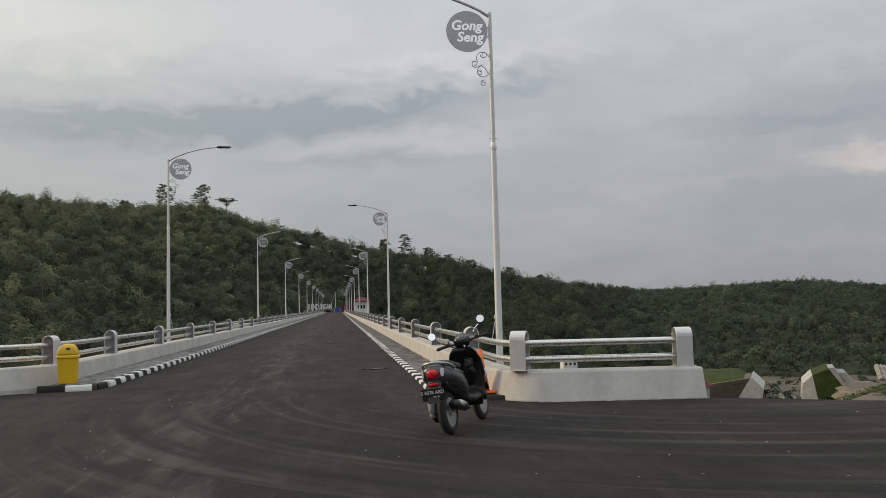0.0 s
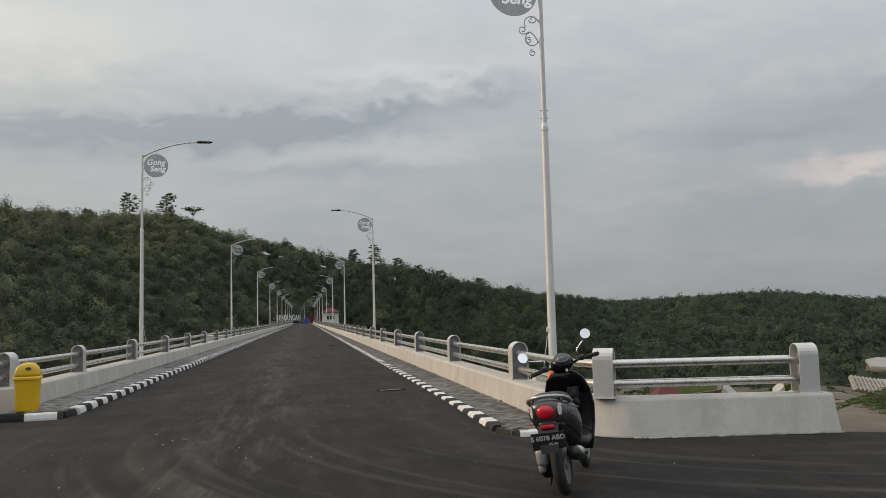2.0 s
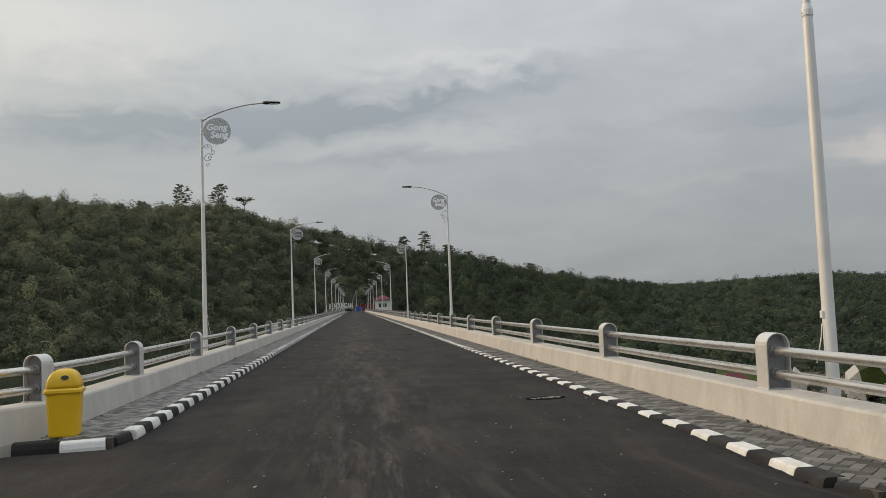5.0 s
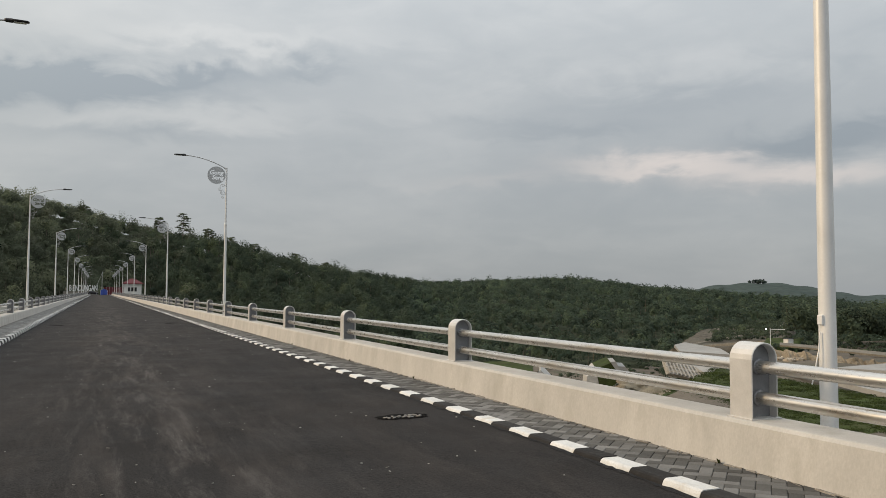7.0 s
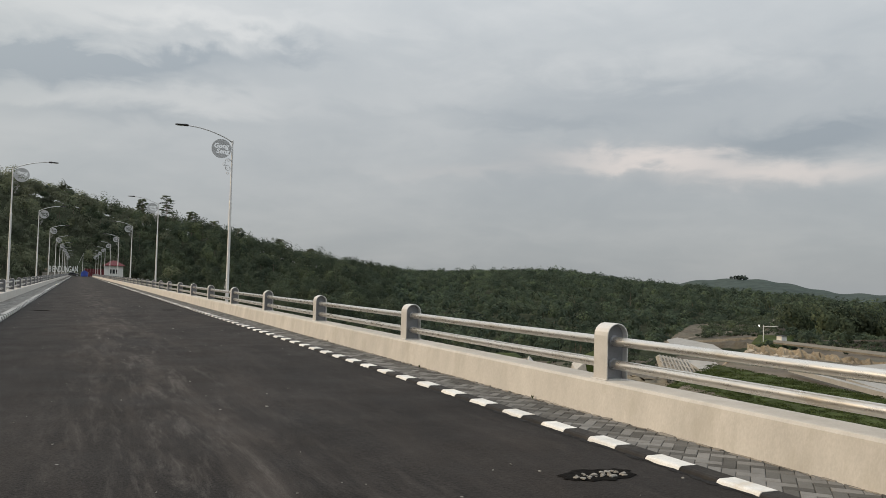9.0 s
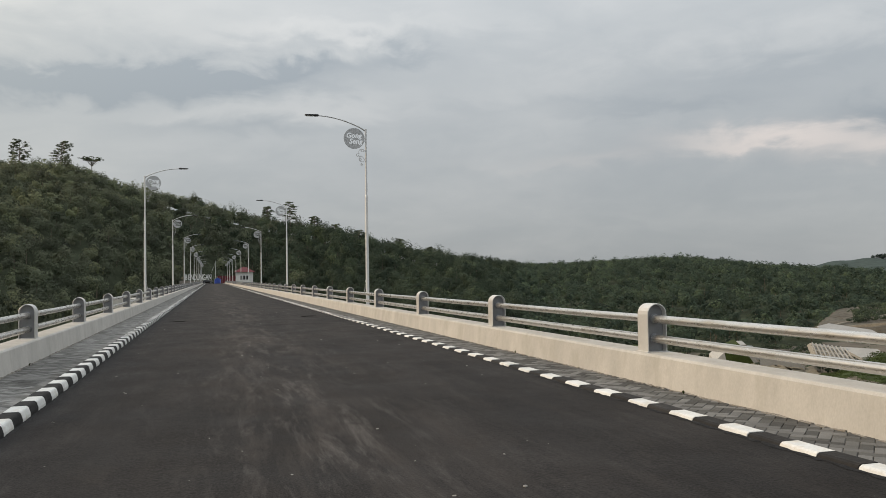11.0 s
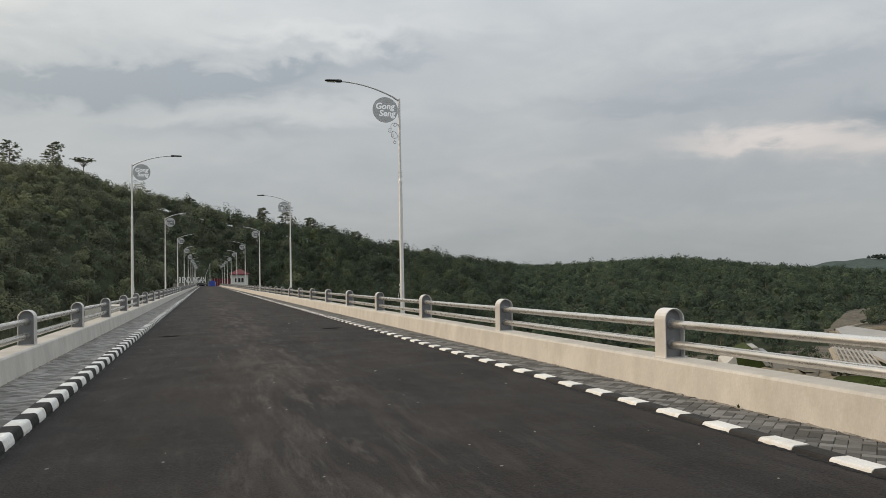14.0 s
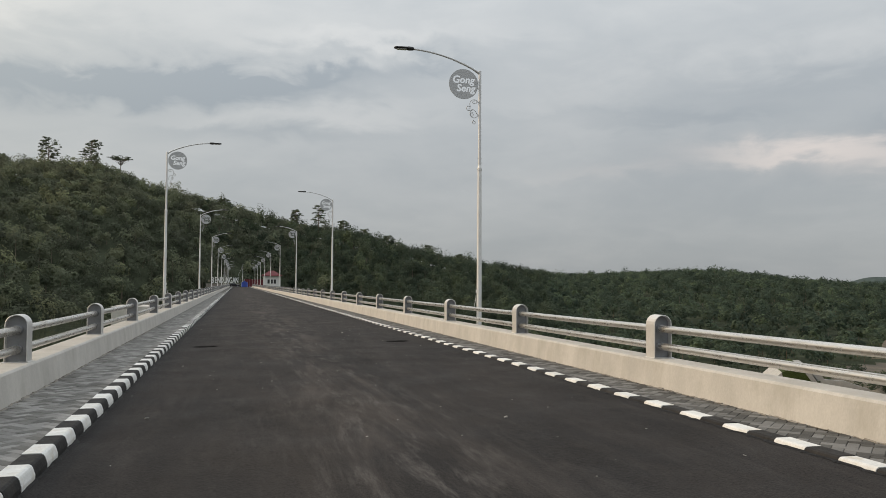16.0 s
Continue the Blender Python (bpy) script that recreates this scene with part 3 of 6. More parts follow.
PATH_R = [(WR, END, 0.05), (WR, 14.6, 0.05), (2.53, 13.6, 0.06), (2.60, 12.95, 0.08), (2.73, 12.5, 0.11), (2.96, 12.22, 0.14), (3.3, 12.09, 0.15), (5.64, 11.76, 0.15)]
PATH_L = [(WL, END, 0.05), (WL, 19.6, 0.05), (-5.74, 18.8, 0.06), (-5.86, 18.2, 0.08), (-6.10, 17.75, 0.11), (-6.6, 17.3, 0.14), (-9.4, 15.4, 0.15)]
wall_r = sweep_wall("parapet_east", fine_path(PATH_R), 1, "low cream-painted concrete parapet beneath the steel railing", M_CONC)
wall_l = sweep_wall("parapet_west", fine_path(PATH_L), -1, "low pale concrete parapet beneath the steel railing", M_CONC)


def foot_dirt(name, path, sign, y0, y1, seed):
    """A broken fillet of mortar and grit where the parapet meets the paving."""
    rnd = random.Random(seed)
    bm = bmesh.new()
    y = y0
    while y < y1:
        ln = rnd.uniform(0.05, 0.22)
        w, h = rnd.uniform(0.02, 0.05), rnd.uniform(0.004, 0.012)
        x = (WR - 0.05 - w * 0.4) if sign > 0 else (WL + 0.05 + w * 0.4)
        box(bm, (x, y, 0.085 + h / 2 - 0.004), (w, ln, h), 0, pose(0, 0, 0, rnd.uniform(-4, 4), rnd.uniform(-20, 20), rnd.uniform(-12, 12)))
        y += ln * rnd.uniform(0.7, 1.6)
    tagged(part(name, bm, M_SPOIL), "grit and mortar crumbs along the parapet foot", "grit", kind="stuff")


foot_dirt("grit_east", PATH_R, 1, 13.4, 60, 3)
foot_dirt("grit_west", PATH_L, -1, 18.2, 60, 4)


# paving beds
def bed(name, x0, x1, y0, y1, z):
    bm = bmesh.new()
    box(bm, ((x0 + x1) / 2, (y0 + y1) / 2, z / 2 - 0.1), (x1 - x0, y1 - y0, z + 0.2))
    return tagged(part(name, bm, M_JOINT), "grey concrete block paving with dark joints beside the kerb", "pavement", kind="structure")


PAVE_R = bed("pavement_east", KR + 0.16, WR + 0.01, 12.62, END, 0.072)
PAVE_L = bed("pavement_west", WL - 0.01, KL - 0.16, 17.38, END, 0.072)


# ---- railing ----
def arch(w, h, seg=10):
    """Outline of a post: straight sides and a round head, from the foot."""
    r = w / 2
    return [(-r, 0)] + [(-r * math.cos(math.pi * i / seg), h - r + r * math.sin(math.pi * i / seg)) for i in range(seg + 1)] + [(r, 0)]


PW, PH = 0.276, 0.615


def post_meshes():
    out, inn = arch(PW, PH), arch(PW - 0.028, PH - 0.014)
    bm = bmesh.new()
    d = 0.125
    n = len(out)
    rings = []
    for prof, y in ((out, -d), (out, d), (inn, d), (inn, -d)):
        rings.append([bm.verts.new((p[0], y, p[1])) for p in prof])
    for a in range(4):
        b = (a + 1) % 4
        for i in range(n - 1):
            bm.faces.new((rings[a][i], rings[a][i + 1], rings[b][i + 1], rings[b][i]))
    for i in (0, n - 1):
        bm.faces.new([rings[a][i] for a in range(4)])
    box(bm, (0, 0, 0.005), (0.315, 0.285, 0.010), 0.002)
    bmesh.ops.bevel(bm, geom=[e for e in bm.edges if e.is_manifold and e.calc_face_angle(0) > 1.2 and abs(abs(e.verts[0].co.y) - d) < 1e-4 and abs(abs(e.verts[1].co.y) - d) < 1e-4], offset=0.005, segments=1, affect="EDGES")
    flange = mesh_of("post", bm, M_POST)
    bm = bmesh.new()
    prism(bm, arch(PW - 0.024, PH - 0.012), "y", -0.045, 0.045)
    web = mesh_of("web", bm, M_WEB)
    bm = bmesh.new()
    lathe(bm, [(0.062, -0.075), (0.068, -0.065), (0.068, 0.065), (0.062, 0.075)], (0, 0, 0), "y", 14)
    sock = mesh_of("socket", bm, M_WEB, True)
    return flange, web, sock


POST_ME, WEB_ME, SOCK_ME = post_meshes()
RAIL_Z = (0.165, 0.415)


def rail_post(parent, x, y, turn=0.0):
    p = new("post", POST_ME)
    p.parent = parent
    p.matrix_local = pose(x, y, ZP, 0, 0, turn)
    w = new("web", WEB_ME)
    w.parent = p
    for z in RAIL_Z:
        s = new("socket", SOCK_ME)
        s.parent = p
        s.location = (0, 0, z)
    return p


def pipe(parent, a, b, name="pipe", mid=()):
    bm = bmesh.new()
    pts = [a, *mid, b]
    tube(bm, pts, 0.053, 14, False)
    return part(name, bm, M_PIPE, parent, smooth=True)


PIPE_ME = None


def railing(label, xc, y0, n, corner, sign):
    global PIPE_ME
    rail = thing("railing", label, "railing", "steel railings of the parapets")
    if PIPE_ME is None:
        bm = bmesh.new()
        tube(bm, [(0, SPAN * i / 6, -0.004 * math.sin(math.pi * i / 6)) for i in range(7)], 0.053, 14, False)
        PIPE_ME = mesh_of("pipe", bm, M_PIPE, True)
    for k in range(n):
        rail_post(rail, xc, y0 + SPAN * k)
        if k < n - 1:
            for z in RAIL_Z:
                o = new("pipe", PIPE_ME)
                o.parent = rail
                o.location = (xc, y0 + SPAN * k, ZP + z)
    prev = (xc, y0)
    for (x, y, turn, mid) in corner:
        rail_post(rail, x, y, turn)
        for z in RAIL_Z:
            pipe(rail, (*prev, ZP + z), (x, y, ZP + z), mid=[(m[0], m[1], ZP + z) for m in mid])
        prev = (x, y)
    return rail


XC_R, XC_L = 2.571 + PW / 2, -5.757 - PW / 2
railing("brushed steel pipe railing on round-headed posts, east parapet", XC_R, 9.83 + SPAN, 58,
        [(2.93, 12.37, 62, [(2.685, 14.0), (2.70, 13.3), (2.76, 12.8)]), (5.44, 12.01, 82, [])], 1)
railing("silver-painted pipe railing on round-headed posts, west parapet", XC_L, 16.665 + SPAN, 57,
        [(-6.05, 18.45, -14, [(-5.90, 20.2)]), (-8.3, 16.42, -55, [(-6.3, 17.85), (-6.9, 17.4)])], -1)


# ---- street lamps ----
def disc_mesh():
    """Round sheet-metal sign with the words cut through it."""
    bm = bmesh.new()
    lathe(bm, [(0.415, -0.006), (0.415, 0.006)], (0, 0, 0), "z", 48)
    ob = new("disc_blank", mesh_of("disc_blank", bm, M_DISC))
    dg = bpy.context.evaluated_depsgraph_get()
    for txt, cx, cy in (("Gong", -0.015, 0.115), ("Seng", 0.055, -0.118)):
        me = text_mesh(txt, 0.275, 0.05, bold=0.009, shear=0.18, spacing=1.02)
        cut = new("cutter", me)
        cut.location = (cx, cy, 0)
        md = ob.modifiers.new("cut", "BOOLEAN")
        md.operation, md.object, md.solver, md.use_self = "DIFFERENCE", cut, "EXACT", True
        bpy.context.view_layer.update()
        dg = bpy.context.evaluated_depsgraph_get()
        res = bpy.data.meshes.new_from_object(ob.evaluated_get(dg))
        ob.modifiers.clear()
        ob.data = res
        bpy.data.objects.remove(cut)
    final = ob.data
    bpy.data.objects.remove(ob)
    return final


def spiral(cx, cz, r, a0, turns, n=14, shrink=0.35):
    return [(cx + r * (1 - (1 - shrink) * i / n) * math.cos(a0 + turns * 2 * math.pi * i / n), 0, cz + r * (1 - (1 - shrink) * i / n) * math.sin(a0 + turns * 2 * math.pi * i / n)) for i in range(n + 1)]


def build_lamp():
    lamp = thing("street_lamp", "tall white street lamp with grey disc sign and curved arm", "street lamp", "street lamps along the crest")
    # local: the arm reaches towards -X
    bm = bmesh.new()
    tube(bm, [(0, 0, -0.35), (0, 0, -0.34), (0, 0, 1.5), (0, 0, 3.2), (0, 0, 4.25), (0, 0, 4.26)], [0.070, 0.070, 0.066, 0.060, 0.055, 0.055], 16)
    part("lower_pole", bm, M_POLE, lamp, smooth=True)
    bm = bmesh.new()
    tube(bm, [(0, 0, 4.20), (0, 0, 4.21), (0, 0, 6.98), (0, 0, 6.99)], [0.043, 0.043, 0.038, 0.038], 14)
    part("upper_pole", bm, M_POLE_G, lamp, smooth=True)
    bm = bmesh.new()
    lathe(bm, [(0.056, 4.22), (0.062, 4.24), (0.062, 4.30), (0.044, 4.37), (0.044, 4.38)], (0, 0, 0), "z", 16)
    col = part("collar", bm, M_POLE, lamp)
    for z in (4.27, 4.45, 4.58):
        bm = bmesh.new()
        tube(bm, [(-0.07, 0, z), (0.07, 0, z)], 0.008, 6)
        part("bolt", bm, M_POLE_G, col)
    bm = bmesh.new()
    box(bm, (0, 0, -0.34), (0.34, 0.34, 0.02), 0.003)
    for a in range(4):
        m = pose(0, 0, -0.35, 0, 0, 45 + 90 * a)
        loft(bm, [[m @ Vector((0.07, s, 0.02)), m @ Vector((0.20, s, 0.02)), m @ Vector((0.07, s, 0.20))] for s in (-0.006, 0.006)])
        tube(bm, [m @ Vector((0.20, 0.0, 0.02)), m @ Vector((0.20, 0, 0.05))], 0.012, 6)
    part("base_plate", bm, M_POLE, lamp)
    bm = bmesh.new()
    box(bm, (-0.075, 0, 0.94), (0.025, 0.05, 0.08), 0.006)
    tube(bm, [(-0.085, 0, 0.84), (-0.10, 0, 0.70), (-0.13, 0.01, 0.55), (-0.16, 0.02, 0.42)], 0.006, 6)
    part("junction_box", bm, M_POLE, lamp, "small grey junction box with hanging cable")
    bm = bmesh.new()
    arm = [(0, 0, 6.90)] + [(-2.0 * i / 10, 0, 6.90 + 0.56 * math.sin(math.pi / 2 * i / 10) ** 0.78) for i in range(1, 11)]
    tube(bm, arm, [0.030] * 4 + [0.026] * 7, 10)
    part("arm", bm, M_POLE_G, lamp, smooth=True)
    bm = bmesh.new()
    loops = []
    for x, w, h in ((-1.86, 0.035, 0.035), (-1.90, 0.06, 0.05), (-2.02, 0.075, 0.055), (-2.04, 0.105, 0.04), (-2.20, 0.115, 0.034), (-2.36, 0.10, 0.028), (-2.40, 0.05, 0.018)):
        loops.append([(x, w * math.cos(2 * math.pi * k / 12), 7.465 + h * math.sin(2 * math.pi * k / 12)) for k in range(12)])
    loft(bm, loops)
    head = part("lamp_head", bm, M_LAMP, lamp, "flat black LED lamp head", True)
    bm = bmesh.new()
    box(bm, (-2.20, 0, 7.428), (0.26, 0.14, 0.008), 0.002)
    part("lens", bm, M_CLEAR, head)
    d = new("disc_sign", DISC_ME)
    d.parent = lamp
    d.matrix_local = pose(-0.465, 0, 6.60, 90, 0, 0)
    tagged(d, "grey round sheet sign with words cut through")
    bm = bmesh.new()
    box(bm, (-0.045, 0, 6.68), (0.05, 0.02, 0.03))
    part("bracket", bm, M_POLE, lamp)
    bm = bmesh.new()
    box(bm, (-0.045, 0, 6.50), (0.05, 0.02, 0.03))
    part("bracket", bm, M_POLE, lamp)
    bm = bmesh.new()
    for c in (spiral(-0.17, 6.06, 0.13, 0.3, 0.55, 12, 0.9), spiral(-0.17, 5.80, 0.12, -0.4, -0.62, 12, 0.9), spiral(-0.14, 6.14, 0.075, 3.3, 1.1), spiral(-0.32, 5.95, 0.075, -1.2, -1.15), spiral(-0.22, 5.77, 0.06, 1.0, 1.2), spiral(-0.16, 5.56, 0.06, 1.6, 1.2)):
        tube(bm, c, 0.009, 5)
    tube(bm, [(-0.29, 0, 5.88), (-0.20, 0, 5.92), (-0.12, 0, 5.86), (-0.05, 0, 5.74)], 0.009, 5)
    part("scrollwork", bm, M_IRON, lamp, "thin wrought-iron scrolls")
    return lamp


DISC_ME = disc_mesh()
XP_R, XP_L = 3.215, -6.36
LAMP = build_lamp()
LAMP.matrix_basis = pose(XP_R, 15.41, ZP - 0.14)
lamp_rows = [(XP_R, 49.8 + 35.256 * (k - 1), 0) for k in range(1, 10)] + [(XP_L, 32.28 + 35.256 * k, 1) for k in range(10)]
for x, y, left in lamp_rows:
    lp = copy_thing(LAMP, pose(x, y, ZP + (0.04 if left else -0.09), 0, 0, 180 if left else 0))
    if left:      # the words face the walker on this side too
        for c in lp.children:
            if c.name.startswith("disc_sign"):
                c.matrix_local = pose(-0.465, 0, 6.60, 90, 0, 180)
    # concrete plinth behind the parapet
for x, y, left in [(XP_R, 15.41, 0)] + lamp_rows:
    bm = bmesh.new()
    top = ZP - 0.354 + (0.04 if left else -0.14 if y < 20 else -0.09)
    box(bm, (x, y, top / 2 - 0.5), (0.62, 0.62, top + 1.0), 0.015)
    tagged(part("lamp_plinth", bm, M_CONC), "square concrete plinth under a street lamp", "plinth", "lamp plinths")


bm = bmesh.new()
box(bm, (-7.0, 62.8, -0.45), (1.55, 2.4, 2.06), 0.02)
tagged(part("parapet_bay", bm, M_CONC), "pale concrete block behind the west parapet", "concrete block")


# ---- litter bin ----
def build_bin():
    t = thing("litter_bin", "yellow plastic swing-lid litter bin on the pavement corner", "litter bin")
    def ring(hx, hy, z, r=0.05, seg=4):
        pts = []
        for cx, cy, a0 in ((hx - r, hy - r, 0), (-hx + r, hy - r, 90), (-hx + r, -hy + r, 180), (hx - r, -hy + r, 270)):
            for i in range(seg + 1):
                a = radians(a0 + 90 * i / seg)
                pts.append((cx + r * math.cos(a), cy + r * math.sin(a), z))
        return pts
    bm = bmesh.new()
    loft(bm, [ring(0.165, 0.14, 0), ring(0.172, 0.146, 0.02), ring(0.195, 0.165, 0.50), ring(0.197, 0.167, 0.53)])
    part("body", bm, M_YEL, t, smooth=False)
    bm = bmesh.new()
    loft(bm, [ring(0.212, 0.180, 0.525), ring(0.218, 0.186, 0.535), ring(0.216, 0.184, 0.565), ring(0.198, 0.168, 0.585)])
    part("rim", bm, M_YEL, t)
    bm = bmesh.new()
    lp = []
    for i in range(9):
        a = math.pi / 2 * i / 8.5
        lp.append(ring(0.192 * math.cos(a) ** 0.75 + 0.004, 0.163 * math.cos(a) ** 0.55 + 0.004, 0.583 + 0.235 * math.sin(a), 0.05 * math.cos(a) + 0.002))
    loft(bm, lp)
    lid = part("lid", bm, M_YEL, t, smooth=True)
    bm = bmesh.new()
    lathe(bm, [(0.030, 0), (0.030, 0.012)], (0, 0, 0), "z", 16)
    o = part("badge", bm, M_BLACKP, lid, "small dark oval badge")
    o.matrix_local = pose(0.03, -0.150, 0.715, 72, 0, 0) @ Matrix.Diagonal((1.5, 0.9, 1, 1))
    return t


build_bin().matrix_basis = pose(-5.47, 17.72, 0.088, 0, 0, 8)


# ---- traffic cone ----
def build_cone():
    t = thing("traffic_cone", "orange plastic traffic cone with one white band, standing on the pavement", "traffic cone")
    bm = bmesh.new()
    box(bm, (0, 0, 0.015), (0.40, 0.40, 0.03), 0.012)
    part("base", bm, M_ORANGE, t)
    def rad(z):
        return 0.145 + (0.028 - 0.145) * (z - 0.03) / 0.67
    def cone_piece(name, z0, z1, ex, m, lab=""):
        bm = bmesh.new()
        lathe(bm, [(rad(z0) + ex, z0), (rad(z1) + ex, z1)], (0, 0, 0), "z", 28)
        part(name, bm, m, t, lab, True)
    cone_piece("body", 0.028, 0.70, 0, M_ORANGE)
    cone_piece("band", 0.27, 0.40, 0.004, M_WHITE, "white reflective band")
    return t


CONE = build_cone()
CONE.matrix_basis = pose(2.37, 12.80, 0.088, 0, 0, 14)


# ---- scooter: local X forward, Y left, origin at the rear tyre's contact ----
def ell_ring(x, zc, w, h, n=16, p=2.4, yoff=0.0):
    out = []
    for k in range(n):
        a = 2 * math.pi * k / n
        c, s = math.cos(a), math.sin(a)
        out.append((x, yoff + w * math.copysign(abs(c) ** (2 / p), c), zc + h * math.copysign(abs(s) ** (2 / p), s)))
    return out


def wheel(parent, x, r, w, name):
    wh = thing(name, "", "")
    wh.parent = parent
    bm = bmesh.new()
    prof = []
    for i in range(13):
        a = math.pi * 2 * i / 12
        prof.append((r - 0.052 + 0.052 * math.cos(a), w * math.sin(a)))
    loops = [[(x + q * math.cos(2 * math.pi * k / 32), s, r + q * math.sin(2 * math.pi * k / 32)) for k in range(32)] for q, s in prof]
    loft(bm, loops, caps=False)
    part("tyre", bm, M_RUBBER, wh, "black tyre", True)
    bm = bmesh.new()
    rr = r - 0.085
    for s0, s1 in ((-0.038, -0.030), (0.030, 0.038)):
        lathe(bm, [(rr + 0.012, s0), (rr + 0.012, s1)], (x, 0, r), "y", 28)
    loops = [[(x + q * math.cos(2 * math.pi * k / 28), s, r + q * math.sin(2 * math.pi * k / 28)) for k in range(28)] for q, s in ((rr + 0.01, -0.04), (rr + 0.01, 0.04), (rr - 0.015, 0.04), (rr - 0.015, -0.04), (rr + 0.01, -0.04))]
    loft(bm, loops, caps=False)
    lathe(bm, [(0.045, -0.05), (0.045, 0.05)], (x, 0, r), "y", 14)
    for k in range(5):
        a = 2 * math.pi * k / 5 + 0.3
        for da in (-0.12, 0.12):
            tube(bm, [(x + 0.04 * math.cos(a + da), 0, r + 0.04 * math.sin(a + da)), (x + rr * math.cos(a), 0, r + rr * math.sin(a))], [0.016, 0.013], 6)
    part("rim", bm, M_ALU, wh, "cast aluminium rim")
    return wh


def build_scooter():
    t = thing("scooter", "black and dark grey motor scooter parked on the asphalt", "scooter")
    wheel(t, 0.0, 0.245, 0.050, "rear_wheel")
    wheel(t, 1.22, 0.245, 0.045, "front_wheel")
    def shell(name, rows, m, lab="", n=18, par=None):
        bm = bmesh.new()
        loft(bm, [ell_ring(*r, n=n) if len(r) == 4 else ell_ring(r[0], r[1], r[2], r[3], n, r[4]) for r in rows])
        return part(name, bm, m, par or t, lab, True)
    # body: rear cowl, from the tail forward
    shell("rear_cowl", [(-0.315, 0.690, 0.060, 0.055), (-0.300, 0.690, 0.112, 0.088), (-0.25, 0.685, 0.145, 0.112), (-0.12, 0.665, 0.166, 0.125), (0.05, 0.630, 0.176, 0.135), (0.22, 0.590, 0.170, 0.140), (0.38, 0.530, 0.145, 0.150), (0.47, 0.470, 0.115, 0.150)], M_GREYP, "dark grey painted rear body panels")
    shell("under_cowl", [(-0.27, 0.600, 0.060, 0.030), (-0.10, 0.555, 0.11, 0.05), (0.10, 0.500, 0.13, 0.07), (0.30, 0.420, 0.13, 0.09), (0.45, 0.360, 0.12, 0.10)], M_BLACKP)
    bm = bmesh.new()
    loops = []
    for x, z, w, h in ((-0.24, 0.765, 0.07, 0.020), (-0.20, 0.785, 0.115, 0.035), (-0.05, 0.790, 0.135, 0.042), (0.12, 0.765, 0.135, 0.045), (0.24, 0.738, 0.120, 0.045), (0.42, 0.728, 0.095, 0.045), (0.52, 0.720, 0.060, 0.025)):
        loops.append(ell_ring(x, z, w, h, 16, 2.6))
    loft(bm, loops)
    part("seat", bm, M_SEAT, t, "black vinyl seat", True)
    bm = bmesh.new()
    tube(bm, [(-0.02, 0.168, 0.735), (-0.12, 0.166, 0.768), (-0.21, 0.140, 0.795), (-0.27, 0.085, 0.812), (-0.288, 0, 0.818), (-0.27, -0.085, 0.812), (-0.21, -0.140, 0.795), (-0.12, -0.166, 0.768), (-0.02, -0.168, 0.735)], 0.015, 10)
    for s in (1, -1):
        tube(bm, [(-0.18, 0.10 * s, 0.75), (-0.21, 0.140 * s, 0.795)], 0.012, 8)
    part("grab_rail", bm, M_ALU, t, "silver grab rail behind the seat", True)
    bm = bmesh.new()
    lathe(bm, [(0.020, -0.342), (0.050, -0.336), (0.064, -0.315), (0.068, -0.26)], (0, 0, 0.697), "x", 24)
    tl = part("tail_light", bm, M_RED, t, "round red tail light", True)
    tl.matrix_local = Matrix.Translation((0, 0, 0.697 * (1 - 0.86))) @ Matrix.Diagonal((1, 1.12, 0.86, 1))
    for s in (1, -1):
        bm = bmesh.new()
        loft(bm, [[(-0.325 + 0.02 * abs(k) * 0.4, s * (0.098 + 0.010 * k), 0.705 + zz) for zz, k in ((-0.045, 1.0), (-0.02, 0.3), (0.025, 0.3), (0.048, 1.2), (0.042, 2.4), (0.0, 2.6), (-0.038, 2.4))],
                  [(-0.24, s * (0.098 + 0.010 * k), 0.705 + zz) for zz, k in ((-0.045, 1.0), (-0.02, 0.3), (0.025, 0.3), (0.048, 1.2), (0.042, 2.8), (0.0, 3.2), (-0.038, 2.8))]])
        part("indicator", bm, M_CLEAR, t, "clear rear indicator lens")
        bm = bmesh.new()
        tube(bm, [(-0.15, s * 0.168, 0.725), (0.02, s * 0.184, 0.690), (0.20, s * 0.184, 0.66)], 0.004, 6)
        part("trim_line", bm, M_ALU, t)
        for i in range(6):
            if s < 0:
                bm = bmesh.new()
                box(bm, (-0.10 + 0.026 * i, -0.172 - 0.0018 * i, 0.672 - 0.005 * i), (0.017, 0.004, 0.018))
                part("badge_bar", bm, M_ALU, t)
    # mudguard and number plate
    bm = bmesh.new()
    loft(bm, [[(x, w, z), (x, -w, z), (x - 0.012, -w, z - 0.01), (x - 0.012, w, z - 0.01)] for x, z, w in ((-0.20, 0.62, 0.10), (-0.30, 0.60, 0.085), (-0.345, 0.52, 0.075), (-0.37, 0.40, 0.07))])
    part("mudguard", bm, M_BLACKP, t)
    bm = bmesh.new()
    box(bm, (-0.325, 0, 0.585), (0.03, 0.11, 0.03), 0.008)
    part("reflector", bm, M_RED, t, "red rear reflector")
    plate_m = pose(-0.372, 0, 0.490, 0, -14, 0)
    bm = bmesh.new()
    box(bm, (0, 0, 0), (0.008, 0.265, 0.125), 0.003)
    plate = part("number_plate", bm, M_PLATE, t, "black number plate with white characters")
    plate.matrix_local = plate_m
